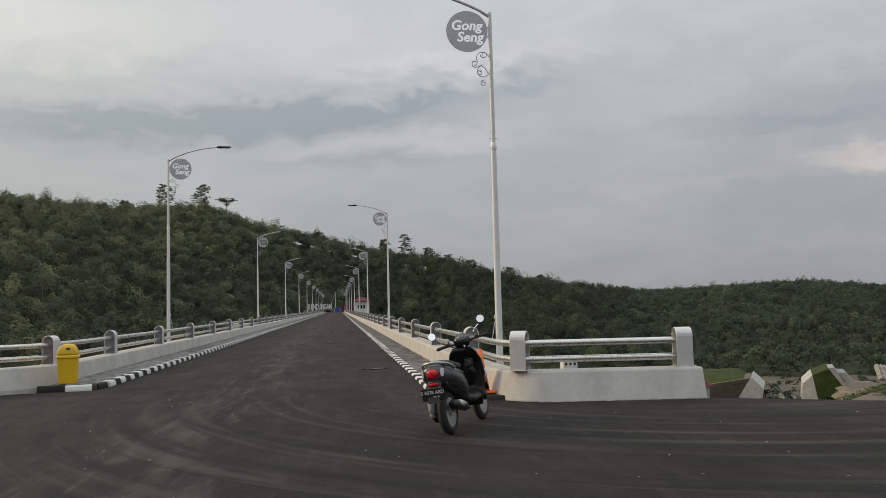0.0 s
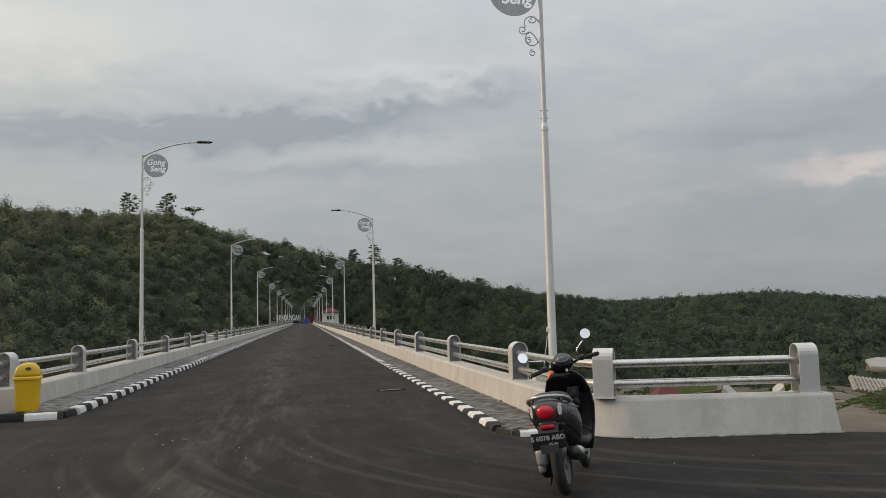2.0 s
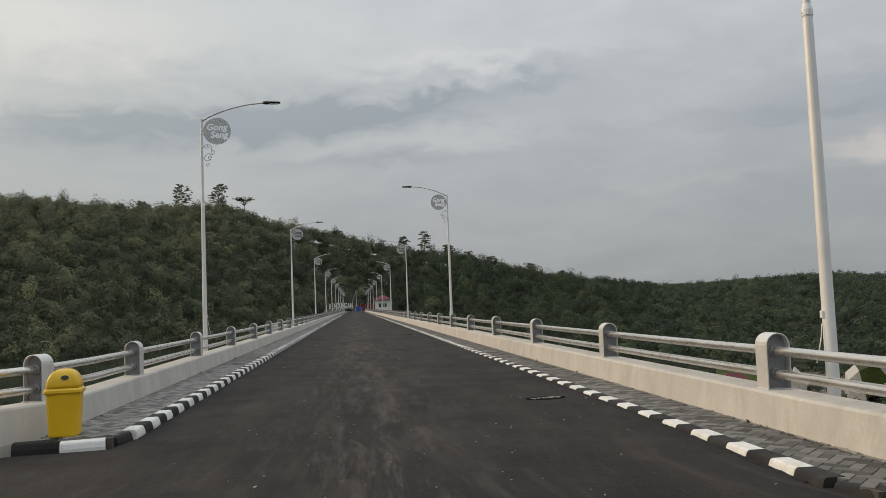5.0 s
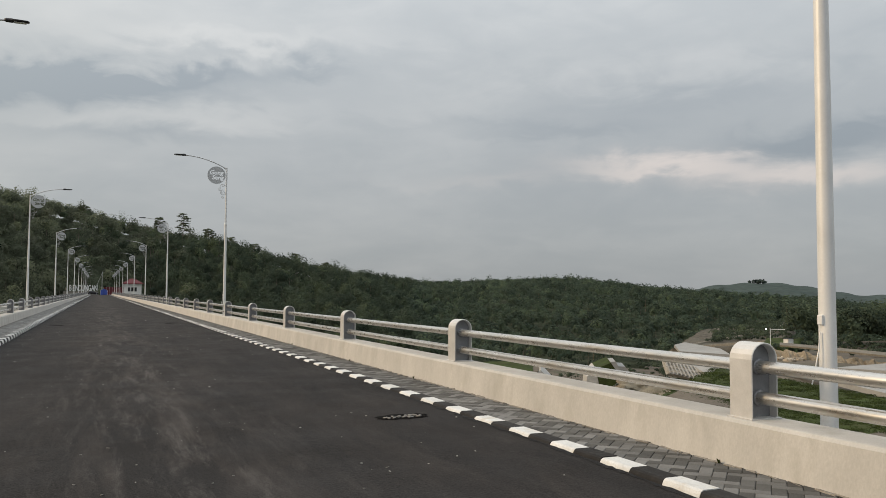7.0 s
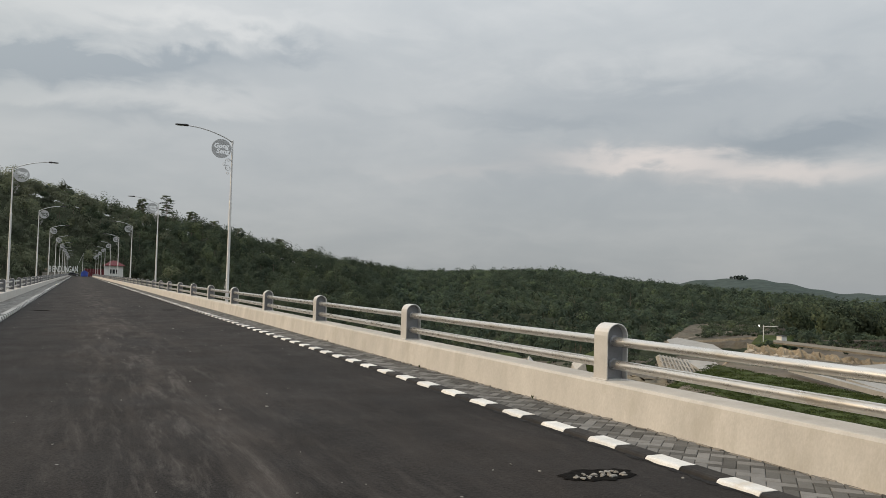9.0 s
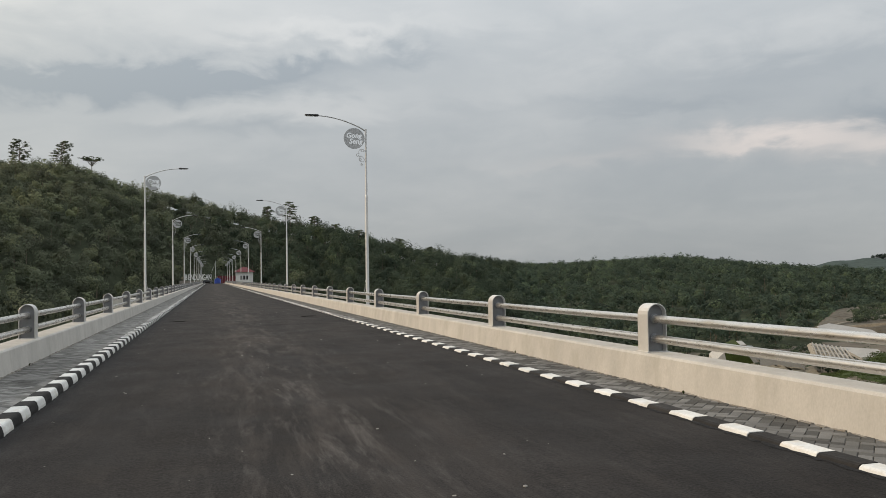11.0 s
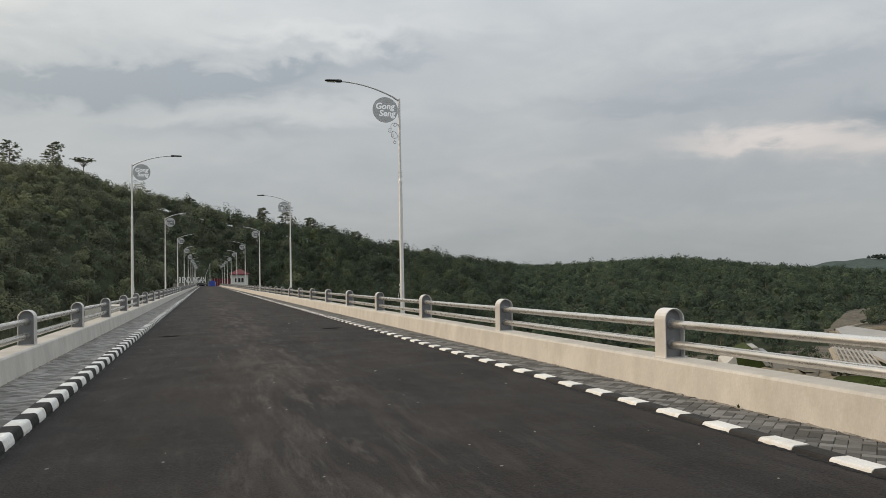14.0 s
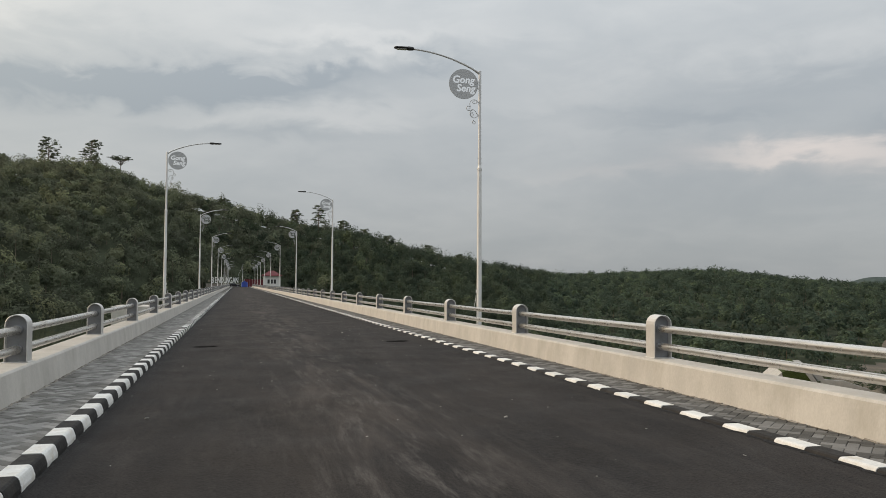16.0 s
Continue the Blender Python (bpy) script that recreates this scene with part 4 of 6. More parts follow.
    for txt, size, z, yy in (("S 6078 ABD", 0.054, 0.018, 0.0), ("05-26", 0.030, -0.034, -0.035)):
        me = text_mesh(txt, size, 0.001, bold=0.0008)
        me.materials.clear()
        me.materials.append(M_PTEXT)
        o = new("plate_text", me)
        o.parent = plate
        o.matrix_local = Matrix(((0, 0, -1, -0.0062), (-1, 0, 0, yy), (0, 1, 0, z), (0, 0, 0, 1)))
    bm = bmesh.new()
    box(bm, (-0.001, 0, -0.068), (0.012, 0.285, 0.010), 0.002)
    o = part("plate_frame", bm, M_BLACKP, plate)
    # side panels sweep down from the tail to the floor
    for s in (1, -1):
        bm = bmesh.new()
        loops = []
        for x, z0, z1, w in ((-0.26, 0.615, 0.735, 0.128), (-0.15, 0.575, 0.745, 0.164), (0.02, 0.520, 0.725, 0.182), (0.20, 0.450, 0.680, 0.182), (0.36, 0.385, 0.610, 0.160), (0.45, 0.36, 0.53, 0.135)):
            zm = (z0 + z1) / 2
            loops.append([(x, s * (w - 0.03), z0), (x, s * (w + 0.002), zm - 0.02), (x, s * (w + 0.006), zm + 0.03), (x, s * (w - 0.02), z1), (x, s * (w - 0.06), z1), (x, s * (w - 0.07), z0)])
        loft(bm, loops)
        part("side_panel", bm, M_GREYP, t, "satin dark grey side panel", True)
    bm = bmesh.new()
    box(bm, (-0.285, 0, 0.535), (0.06, 0.15, 0.19), 0.025)
    part("tail_bracket", bm, M_BLACKP, t, "black bracket below the tail light", True)
    # engine, swing arm, silencer
    bm = bmesh.new()
    box(bm, (0.20, 0.11, 0.27), (0.50, 0.10, 0.15), 0.04)
    lathe(bm, [(0.10, 0.06), (0.10, 0.15), (0.08, 0.165)], (0.0, 0, 0.245), "y", 20)
    part("engine_case", bm, M_BLACKP, t, "", True)
    bm = bmesh.new()
    tube(bm, [(0.42, -0.10, 0.26), (0.34, -0.14, 0.245), (0.24, -0.13, 0.265), (0.22, -0.13, 0.268), (0.0, -0.13, 0.315), (-0.10, -0.125, 0.335), (-0.13, -0.125, 0.340)], [0.018, 0.02, 0.022, 0.050, 0.056, 0.054, 0.050], 16)
    part("silencer", bm, M_BLACKP, t, "", True)
    bm = bmesh.new()
    tube(bm, [(0.20, -0.140, 0.285), (0.08, -0.142, 0.312), (-0.03, -0.142, 0.333)], [0.044, 0.052, 0.046], 16)
    part("silencer_shield", bm, M_ALU, t, "silver heat shield on the silencer", True)
    bm = bmesh.new()
    box(bm, (-0.05, 0.122, 0.335), (0.27, 0.095, 0.15), 0.035)
    box(bm, (-0.08, 0.135, 0.245), (0.16, 0.06, 0.07), 0.02)
    part("air_box", bm, M_CASE, t, "grey cast air box beside the rear wheel", True)
    # floor, leg shield, front
    bm = bmesh.new()
    loft(bm, [ell_ring(0.44, 0.335, 0.15, 0.06, 16, 3.5), ell_ring(0.60, 0.325, 0.165, 0.05, 16, 3.5), ell_ring(0.82, 0.33, 0.165, 0.05, 16, 3.5), ell_ring(0.92, 0.36, 0.15, 0.06, 16, 3.5)])
    part("floorboard", bm, M_BLACKP, t, "", True)
    bm = bmesh.new()
    rows = ((0.22, 0.86, 0.15), (0.33, 0.90, 0.18), (0.45, 0.925, 0.205), (0.60, 0.93, 0.225), (0.75, 0.91, 0.215), (0.86, 0.875, 0.175), (0.93, 0.85, 0.11))
    loops = []
    for z, x, w in rows:
        lp = []
        for k in range(11):
            u = -1 + 2 * k / 10
            lp.append((x + 0.10 * (1 - u * u) - 0.03, w * u, z))
        for k in range(11):
            u = 1 - 2 * k / 10
            lp.append((x + 0.075 * (1 - u * u) - 0.055, w * u * 0.97, z))
        loops.append(lp)
    loft(bm, loops)
    part("leg_shield", bm, M_GLOSS, t, "gloss black leg shield", True)
    shell("front_cowl", [(0.93, 0.66, 0.10, 0.20), (1.00, 0.64, 0.125, 0.23), (1.06, 0.62, 0.11, 0.22), (1.11, 0.60, 0.06, 0.16)], M_GLOSS)
    bm = bmesh.new()
    box(bm, (0.865, -0.055, 0.735), (0.02, 0.11, 0.10), 0.012)
    part("glove_box", bm, M_BLACKP, t)
    bm = bmesh.new()
    box(bm, (0.853, -0.06, 0.735), (0.004, 0.045, 0.05), 0.004)
    part("key_plate", bm, M_GREYP, t, "grey ignition key plate")
    bm = bmesh.new()
    tube(bm, [(1.00, 0, 0.86), (1.06, 0, 0.70), (1.14, 0, 0.46)], 0.035, 10)
    for s in (1, -1):
        tube(bm, [(1.11, 0.075 * s, 0.52), (1.22, 0.075 * s, 0.245)], 0.022, 10)
    part("fork", bm, M_BLACKP, t, "", True)
    bm = bmesh.new()
    loops = []
    for i in range(9):
        a = radians(20 + 130 * i / 8)
        loops.append([(1.22 + q * math.cos(a), w, 0.245 + q * math.sin(a)) for q, w in ((0.262, 0.07), (0.285, 0.05), (0.290, 0), (0.285, -0.05), (0.262, -0.07), (0.278, -0.045), (0.282, 0), (0.278, 0.045))])
    loft(bm, loops)
    part("front_mudguard", bm, M_GLOSS, t, "", True)
    # handlebar, turned a little
    H = thing("handlebar", "", "")
    H.parent = t
    H.matrix_local = pose(0.91, 0, 0.95, -9, 0, 25)
    def hp(name, bm, m, lab="", smooth=True):
        return part(name, bm, m, H, lab, smooth)
    bm = bmesh.new()
    loft(bm, [ell_ring(-0.085, 0.045, 0.055, 0.040, 16, 2.3), ell_ring(-0.06, 0.055, 0.095, 0.062, 16, 2.3), ell_ring(0.0, 0.050, 0.11, 0.085, 16, 2.3), ell_ring(0.06, 0.035, 0.10, 0.085, 16, 2.3), ell_ring(0.115, 0.02, 0.07, 0.06, 16, 2.3)])
    hp("handlebar_cover", bm, M_GLOSS, "gloss black handlebar cover")
    bm = bmesh.new()
    lathe(bm, [(0.075, 0), (0.078, 0.012), (0.070, 0.022)], (0, 0, 0), "z", 24)
    o = hp("speedometer", bm, M_GREYP, "round grey speedometer")
    o.matrix_local = pose(-0.045, 0, 0.098, 0, -32, 0)
    bm = bmesh.new()
    lathe(bm, [(0.055, 0.0), (0.055, 0.004)], (0, 0, 0), "z", 24)
    o = hp("dial_glass", bm, M_GREYP)
    o.matrix_local = pose(-0.045, 0, 0.098, 0, -32, 0) @ Matrix.Translation((0, 0, 0.021))
    bm = bmesh.new()
    box(bm, (-0.085, 0.0, -0.01), (0.006, 0.022, 0.026), 0.003)
    hp("label_sticker", bm, M_WHITE, "small white sticker", False)
    for k, (a, b) in enumerate((((-0.03, 0.17, 0.06), (0.09, 0.03, 0.01)), ((-0.03, -0.17, 0.06), (0.09, -0.03, 0.01)), ((-0.05, -0.19, 0.05), (0.06, 0.05, -0.06)))):
        bm = bmesh.new()
        mid_ = (0.10 + 0.02 * k, (a[1] + b[1]) * 0.6, 0.12 - 0.03 * k)
        tube(bm, [a, (0.04, a[1] * 0.95, 0.09 - 0.02 * k), mid_, b], 0.0055, 6)
        hp("cable", bm, M_BLACKP)
    MY, MZ = {1: 0.345, -1: -0.30}, {1: 0.215, -1: 0.25}
    for s in (1, -1):
        bm = bmesh.new()
        tube(bm, [(0.0, 0.06 * s, 0.02), (-0.03, 0.14 * s, 0.045), (-0.06, 0.20 * s, 0.05)], 0.012, 8)
        hp("bar", bm, M_BLACKP)
        bm = bmesh.new()
        tube(bm, [(-0.065, 0.215 * s, 0.05), (-0.10, 0.33 * s, 0.045), (-0.105, 0.335 * s, 0.045)], [0.019, 0.020, 0.012], 12)
        hp("grip", bm, M_RUBBER, "black rubber grip")
        bm = bmesh.new()
        box(bm, (-0.055, 0.185 * s, 0.055), (0.06, 0.05, 0.05), 0.012)
        hp("switch_block", bm, M_BLACKP)
        bm = bmesh.new()
        tube(bm, [(0.0, 0.17 * s, 0.055), (-0.015, 0.24 * s, 0.045), (-0.055, 0.34 * s, 0.035)], 0.007, 8)
        hp("brake_lever", bm, M_ALU)
        bm = bmesh.new()
        tube(bm, [(-0.03, 0.165 * s, 0.07), (-0.025, 0.165 * s, 0.13), (-0.02, 0.20 * s, 0.15 - 0.01 * s), (-0.01, MY[s] - 0.03 * s, MZ[s] - 0.04)], 0.0065, 8)
        hp("mirror_stem", bm, M_CHROME, "thin chrome mirror stem")
        bm = bmesh.new()
        lathe(bm, [(0.026, -0.018), (0.046, -0.010), (0.050, 0.0), (0.047, 0.003)], (0, 0, 0), "x", 24)
        o = hp("mirror_shell", bm, M_GLOSS)
        o.matrix_local = pose(-0.01, MY[s], MZ[s], 0, 15, 10 * s) @ Matrix.Diagonal((-1, 1, 1, 1))
        bm = bmesh.new()
        lathe(bm, [(0.047, 0.0), (0.047, 0.003)], (0, 0, 0), "x", 24)
        o = hp("mirror", bm, M_MIRROR, "round mirror glass reflecting the sky", False)
        o.matrix_local = pose(-0.01, MY[s], MZ[s], 0, 15, 10 * s) @ Matrix.Translation((-0.0065, 0, 0))
    # side stand
    bm = bmesh.new()
    tube(bm, [(0.36, 0.11, 0.27), (0.33, 0.19, 0.03), (0.32, 0.20, 0.005)], 0.013, 8)
    part("side_stand", bm, M_BLACKP, t)
    bm = bmesh.new()
    tube(bm, [(0.10, -0.12, 0.30), (0.10, -0.21, 0.295)], 0.012, 8)
    part("foot_peg", bm, M_BLACKP, t)
    bm = bmesh.new()
    tube(bm, [(0.10, 0.14, 0.30), (0.10, 0.22, 0.295)], 0.012, 8)
    part("foot_peg", bm, M_BLACKP, t)
    return t


SCOOTER = build_scooter()
SCOOTER.matrix_basis = pose(1.405, 9.32, 0.0, 0, 0, 90 - 27) @ pose(0, 0, 0, -8, 0, 0)
SCOOTER.scale = (1.04, 1.04, 1.04)


# ---- the far end of the crest ----
def build_letters():
    t = thing("letter_sign", "standing white block letters at the end of the crest road", "letter sign")
    for i, ch in enumerate("BENDUNGAN"):
        me = text_mesh(ch, 3.0, 0.12, bold=0.05)
        me.materials.clear()
        me.materials.append(M_SIGNW)
        o = new("letter", me)
        o.parent = t
        o.matrix_local = pose(-12.1 + 1.12 * i, 350.5, 2.5, 90, 0, 0) @ Matrix.Diagonal((0.54, 1.05, 1, 1))
    bm = bmesh.new()
    lathe(bm, [(0.42, -0.1), (0.42, 0.1)], (-13.5, 350.5, 2.3), "y", 20)
    part("emblem", bm, M_ROCK, t, "round dull yellow emblem")
    bm = bmesh.new()
    box(bm, (-8.4, 350.6, 0.6), (12.4, 0.9, 1.4), 0.03)
    part("plinth", bm, M_SPOIL, t)


build_letters()


def build_gatehouse():
    t = thing("gatehouse", "small white building with a red hipped roof", "building")
    bm = bmesh.new()
    box(bm, (10.2, 357, 1.8), (6.6, 7.0, 5.4), 0.03)
    part("wall", bm, M_WALLW, t)
    bm = bmesh.new()
    loft(bm, [[(6.2, 352.7, 4.35), (14.2, 352.7, 4.35), (14.2, 361.3, 4.35), (6.2, 361.3, 4.35)], [(6.2, 352.7, 4.55), (14.2, 352.7, 4.55), (14.2, 361.3, 4.55), (6.2, 361.3, 4.55)],
              [(9.4, 356.5, 6.5), (11.0, 356.5, 6.5), (11.0, 357.5, 6.5), (9.4, 357.5, 6.5)]])
    part("roof", bm, M_ROOF, t, "red hipped roof")
    for x in (8.9, 10.1, 11.3):
        bm = bmesh.new()
        box(bm, (x, 353.48, 2.2), (0.85, 0.08, 1.6), 0.01)
        w = part("window", bm, M_DARK, t)
        bm = bmesh.new()
        box(bm, (x, 353.42, 1.35), (1.0, 0.14, 0.1), 0.01)
        part("sill", bm, M_WALLW, w)


build_gatehouse()


def build_hoarding():
    t = thing("hoarding", "long red site hoarding between the road end and the gatehouse", "hoarding")
    for i in range(7):
        bm = bmesh.new()
        box(bm, (0.2 + 1.02 * i, 354.0, 1.5), (0.98, 0.06, 3.0), 0.008)
        part("panel", bm, M_ROOF, t)
    for i in range(8):
        bm = bmesh.new()
        box(bm, (-0.31 + 1.02 * i, 354.06, 1.55), (0.07, 0.07, 3.1))
        part("post", bm, M_POLE, t)


build_hoarding()


def build_stall():
    t = thing("stall", "blue tarpaulin stall at the end of the road", "stall")
    bm = bmesh.new()
    loft(bm, [[(-1.5, y, 0.02), (-1.45, y, 1.7), (-0.3, y, 2.35), (0.9, y, 1.7), (0.95, y, 0.02)] for y in (347.6, 349.8)])
    part("cover", bm, M_BLUE, t)
    for x in (-1.5, 0.95):
        bm = bmesh.new()
        tube(bm, [(x, 347.5, 0), (x, 347.5, 1.75)], 0.04, 8)
        part("pole", bm, M_POLE, t)


build_stall()
mast = thing("mast", "thin grey flag mast behind the road end", "mast")
bm = bmesh.new()
tube(bm, [(-1.0, 352, 0), (-1.0, 352, 9.0)], [0.10, 0.05], 10)
part("pole", bm, M_POLE, mast)
bm = bmesh.new()
tube(bm, [(-1.0, 352, 8.6), (-4.2, 352, 0.2)], 0.03, 6)
part("stay", bm, M_POLE, mast)


def build_car(x, y, turn, m, lab):
    t = thing("parked_car", lab, "car", "cars at the road end")
    def sec(px, w, z0, z1, k=2.8):
        return [(px, w * math.copysign(abs(math.cos(a)) ** (2 / k), math.cos(a)), (z0 + z1) / 2 + (z1 - z0) / 2 * math.copysign(abs(math.sin(a)) ** (2 / k), math.sin(a))) for a in [2 * math.pi * q / 14 for q in range(14)]]
    bm = bmesh.new()
    loft(bm, [sec(-2.0, 0.6, 0.35, 0.8), sec(-1.9, 0.78, 0.25, 0.95), sec(-0.9, 0.82, 0.22, 1.0), sec(1.0, 0.82, 0.22, 1.0), sec(1.85, 0.78, 0.25, 0.9), sec(2.0, 0.6, 0.35, 0.75)])
    part("body", bm, m, t, smooth=True)
    bm = bmesh.new()
    loft(bm, [sec(-1.6, 0.66, 0.9, 1.0), sec(-1.2, 0.68, 0.9, 1.5), sec(0.2, 0.68, 0.9, 1.55), sec(1.0, 0.66, 0.9, 1.05)])
    part("cabin", bm, M_DARK, t, smooth=True)
    for wx in (-1.25, 1.25):
        for s in (-1, 1):
            w = thing("wheel", "", "")
            w.parent = t
            bm = bmesh.new()
            lathe(bm, [(0.22, -0.09), (0.30, -0.09), (0.31, 0), (0.30, 0.09), (0.22, 0.09)], (wx, 0.74 * s, 0.31), "y", 16)
            part("tyre", bm, M_RUBBER, w)
            bm = bmesh.new()
            lathe(bm, [(0.2, -0.1), (0.2, 0.1)], (wx, 0.74 * s, 0.31), "y", 12)
            part("rim", bm, M_ALU, w)
    t.matrix_basis = pose(x, y, 0, 0, 0, turn)


build_car(-4.2, 346.5, 12, M_GLOSS, "dark parked car at the end of the crest road")


# ---- valley works below the dam ----
def at(az, dist, z):
    """A place seen from the crest's start: bearing from the road's line, distance, height."""
    return Vector((-2.5 + dist * math.sin(radians(az)), 13.2 + dist * math.cos(radians(az)), z))


def slab(name, pts, thick, material, label, category, kind="structure", push=None):
    """A thick sheet with the given outline, its back pushed down or away."""
    d = Vector(push) if push else Vector((0, 0, -thick))
    bm = bmesh.new()
    loft(bm, [pts, [p + d for p in pts]])
    return tagged(part(name, bm, material), label, category, kind=kind)


def patch(name, pts, lift, material, label, n=14, rough=0.25, seed=1):
    """A four-cornered sheet of ground, uneven, on the terrain's slope."""
    rnd = random.Random(seed)
    bm = bmesh.new()
    a, b, c, d = pts
    g = [[None] * (n + 1) for _ in range(n + 1)]
    for i in range(n + 1):
        for j in range(n + 1):
            u, v = i / n, j / n
            p = a * (1 - u) * (1 - v) + b * u * (1 - v) + c * u * v + d * (1 - u) * v
            edge = min(u, 1 - u, v, 1 - v)
            g[i][j] = bm.verts.new((p.x + rnd.uniform(-1, 1) * rough * 3, p.y + rnd.uniform(-1, 1) * rough * 3, p.z + lift + rnd.uniform(-1, 1) * rough - (1.2 if edge <= 0 else 0)))
    for i in range(n):
        for j in range(n):
            bm.faces.new((g[i][j], g[i + 1][j], g[i + 1][j + 1], g[i][j + 1]))
    return tagged(part(name, bm, material, smooth=True), label, "ground", kind="structure")


AWAY = (9.0, 15.5, 0)
slab("spillway_wall", [Vector(p) for p in ((100.7, 189.9, -17.8), (97.2, 191.7, -24.2), (102.6, 189.0, -24.2), (103.1, 188.6, -20.7))], 1, M_CONC_RAW, "pale concrete-lined end of the spillway bank", "spillway", push=AWAY)
patch("grass_terrace", [Vector((84, 196, -20.6)), Vector((100.4, 190.2, -18.0)), Vector((112, 214, -17.6)), Vector((96, 222, -17.8))], 0.1, M_GRASS, "flat grassed terrace beside the spillway", 10, 0.1, 5)
slab("terrace_bank", [Vector(p) for p in ((84, 196, -20.8), (100.4, 190.3, -18.2), (97.5, 191.5, -24.3), (84, 196, -24.3))], 1, M_SOIL, "bare soil bank below the grass terrace", "bank", push=(8, 14, 0))
slab("spillway_wall_far", [Vector(p) for p in ((112.7, 183.1, -17.3), (110.8, 184.3, -19.4), (110.4, 184.5, -24.2), (113.7, 182.4, -24.2))], 1, M_CONC_RAW, "pale concrete-lined end of the opposite spillway bank", "spillway", push=AWAY)
slab("spillway_grass", [Vector(p) for p in ((112.7, 183.0, -17.3), (113.7, 182.3, -23.8), (118.0, 179.6, -19.6), (115.9, 181.0, -15.7))], 1, M_GRASS, "steep grassed face of the spillway bank", "bank", push=AWAY)
slab("spillway_coping", [Vector(p) for p in ((115.5, 181.0, -15.55), (117.9, 179.5, -19.6), (118.7, 179.0, -19.5), (116.6, 180.3, -15.45))], 1, M_SLAB, "white concrete coping along the grassed bank", "coping", push=(6, 10, 0))
slab("spillway_floor_slab", [Vector(p) for p in ((117.2, 180.2, -16.6), (118.8, 179.2, -18.9), (120.2, 178.4, -18.8), (118.8, 179.3, -16.7))], 1, M_SLAB, "white concrete slab at the bank's end", "slab", push=(6, 10, 0))
slab("low_wall", [Vector(p) for p in ((119.2, 178.9, -18.5), (119.2, 178.9, -20.2), (127, 173.6, -21.5), (127, 173.6, -20.2), (123.0, 176.4, -18.65))], 1, M_SLAB, "low white retaining wall", "wall", push=(0.5, 0.8, 0))
patch("soil_mound", [Vector((110, 172, -23.5)), Vector((128, 163, -23.5)), Vector((131, 174, -20.2)), Vector((117, 180, -19.4))], 0, mat("pale_soil", (0.23, 0.20, 0.145), 0.95, 0, 0.2, 0.3, 0.2, 4, 0.5, 3), "pale bare soil mound below the wall", 12, 0.35, 6)
patch("grass_mound", [Vector((116, 160, -23)), Vector((140, 146, -20)), Vector((146, 160, -19.0)), Vector((124, 169, -21.0))], 0, M_GRASS, "grassed mound below the dam", 10, 0.3, 7)

site_hut = thing("site_hut", "small hut with a dark red roof below the dam", "hut")
bm = bmesh.new()
box(bm, (84.7, 188, -21.6), (6.2, 4.6, 5.2), 0.05)
part("wall", bm, M_CONC_RAW, site_hut)
bm = bmesh.new()
loft(bm, [[(80.8, 185.0, -19.1), (88.6, 185.0, -19.1), (88.6, 191.0, -19.1), (80.8, 191.0, -19.1)], [(83.2, 187.9, -16.8), (86.2, 187.9, -16.8), (86.2, 188.1, -16.8), (83.2, 188.1, -16.8)]])
part("roof", bm, M_ROOF, site_hut)
bm = bmesh.new()
box(bm, (86.0, 185.68, -20.4), (0.9, 0.06, 1.0))
part("window", bm, M_DARK, site_hut)

works_house = thing("works_house", "small white house with dark windows on the valley floor", "house")
bm = bmesh.new()
box(bm, (73.2, 254.7, -20.1), (4.6, 4.0, 6.4), 0.04)
part("wall", bm, M_WALLW, works_house)
bm = bmesh.new()
box(bm, (73.2, 254.7, -16.82), (5.0, 4.4, 0.16), 0.03)
part("roof", bm, M_CONC_RAW, works_house)
for k in range(3):
    bm = bmesh.new()
    box(bm, (71.8 + 1.4 * k, 252.68, -17.9), (0.7, 0.08, 0.9), 0.01)
    part("window", bm, M_DARK, works_house)

# grassed bench, channel and slabs seen over the east railing
patch("grass_bench", [at(37.0, 92, -10.9), at(62, 68, -10.0), at(55, 93, -9.5), at(42.3, 132, -9.8)], 0.1, M_GRASS, "green grassed bench below the crest", 22, 0.12, 8)
patch("grass_slope", [at(33.0, 70, -14.8), at(62, 40, -8.5), at(62, 69, -10.0), at(37.0, 93, -10.9)], 0.3, M_GRASS, "dark grassed slope below the dam crest", 18, 0.2, 12)
slab("channel_edge", [at(47.0, 125, -9.2), at(55.5, 90.5, -9.15), at(55.7, 91.8, -9.15), at(47.2, 126.5, -9.2)], 0.6, M_SLAB, "white concrete edge of a drainage channel", "channel")
slab("channel_apron", [at(50.3, 116, -9.35), at(54.6, 94.5, -9.35), at(60, 98, -9.3), at(57, 116, -9.2)], 0.5, M_SLAB, "light grey concrete apron beside the channel", "apron")
slab("white_slab", [at(49.5, 119, -8.3), at(53, 117, -8.2), at(57, 119, -8.2), at(53.2, 124, -7.6)], 0.5, M_SLAB, "white lined slope above the channel", "slab")


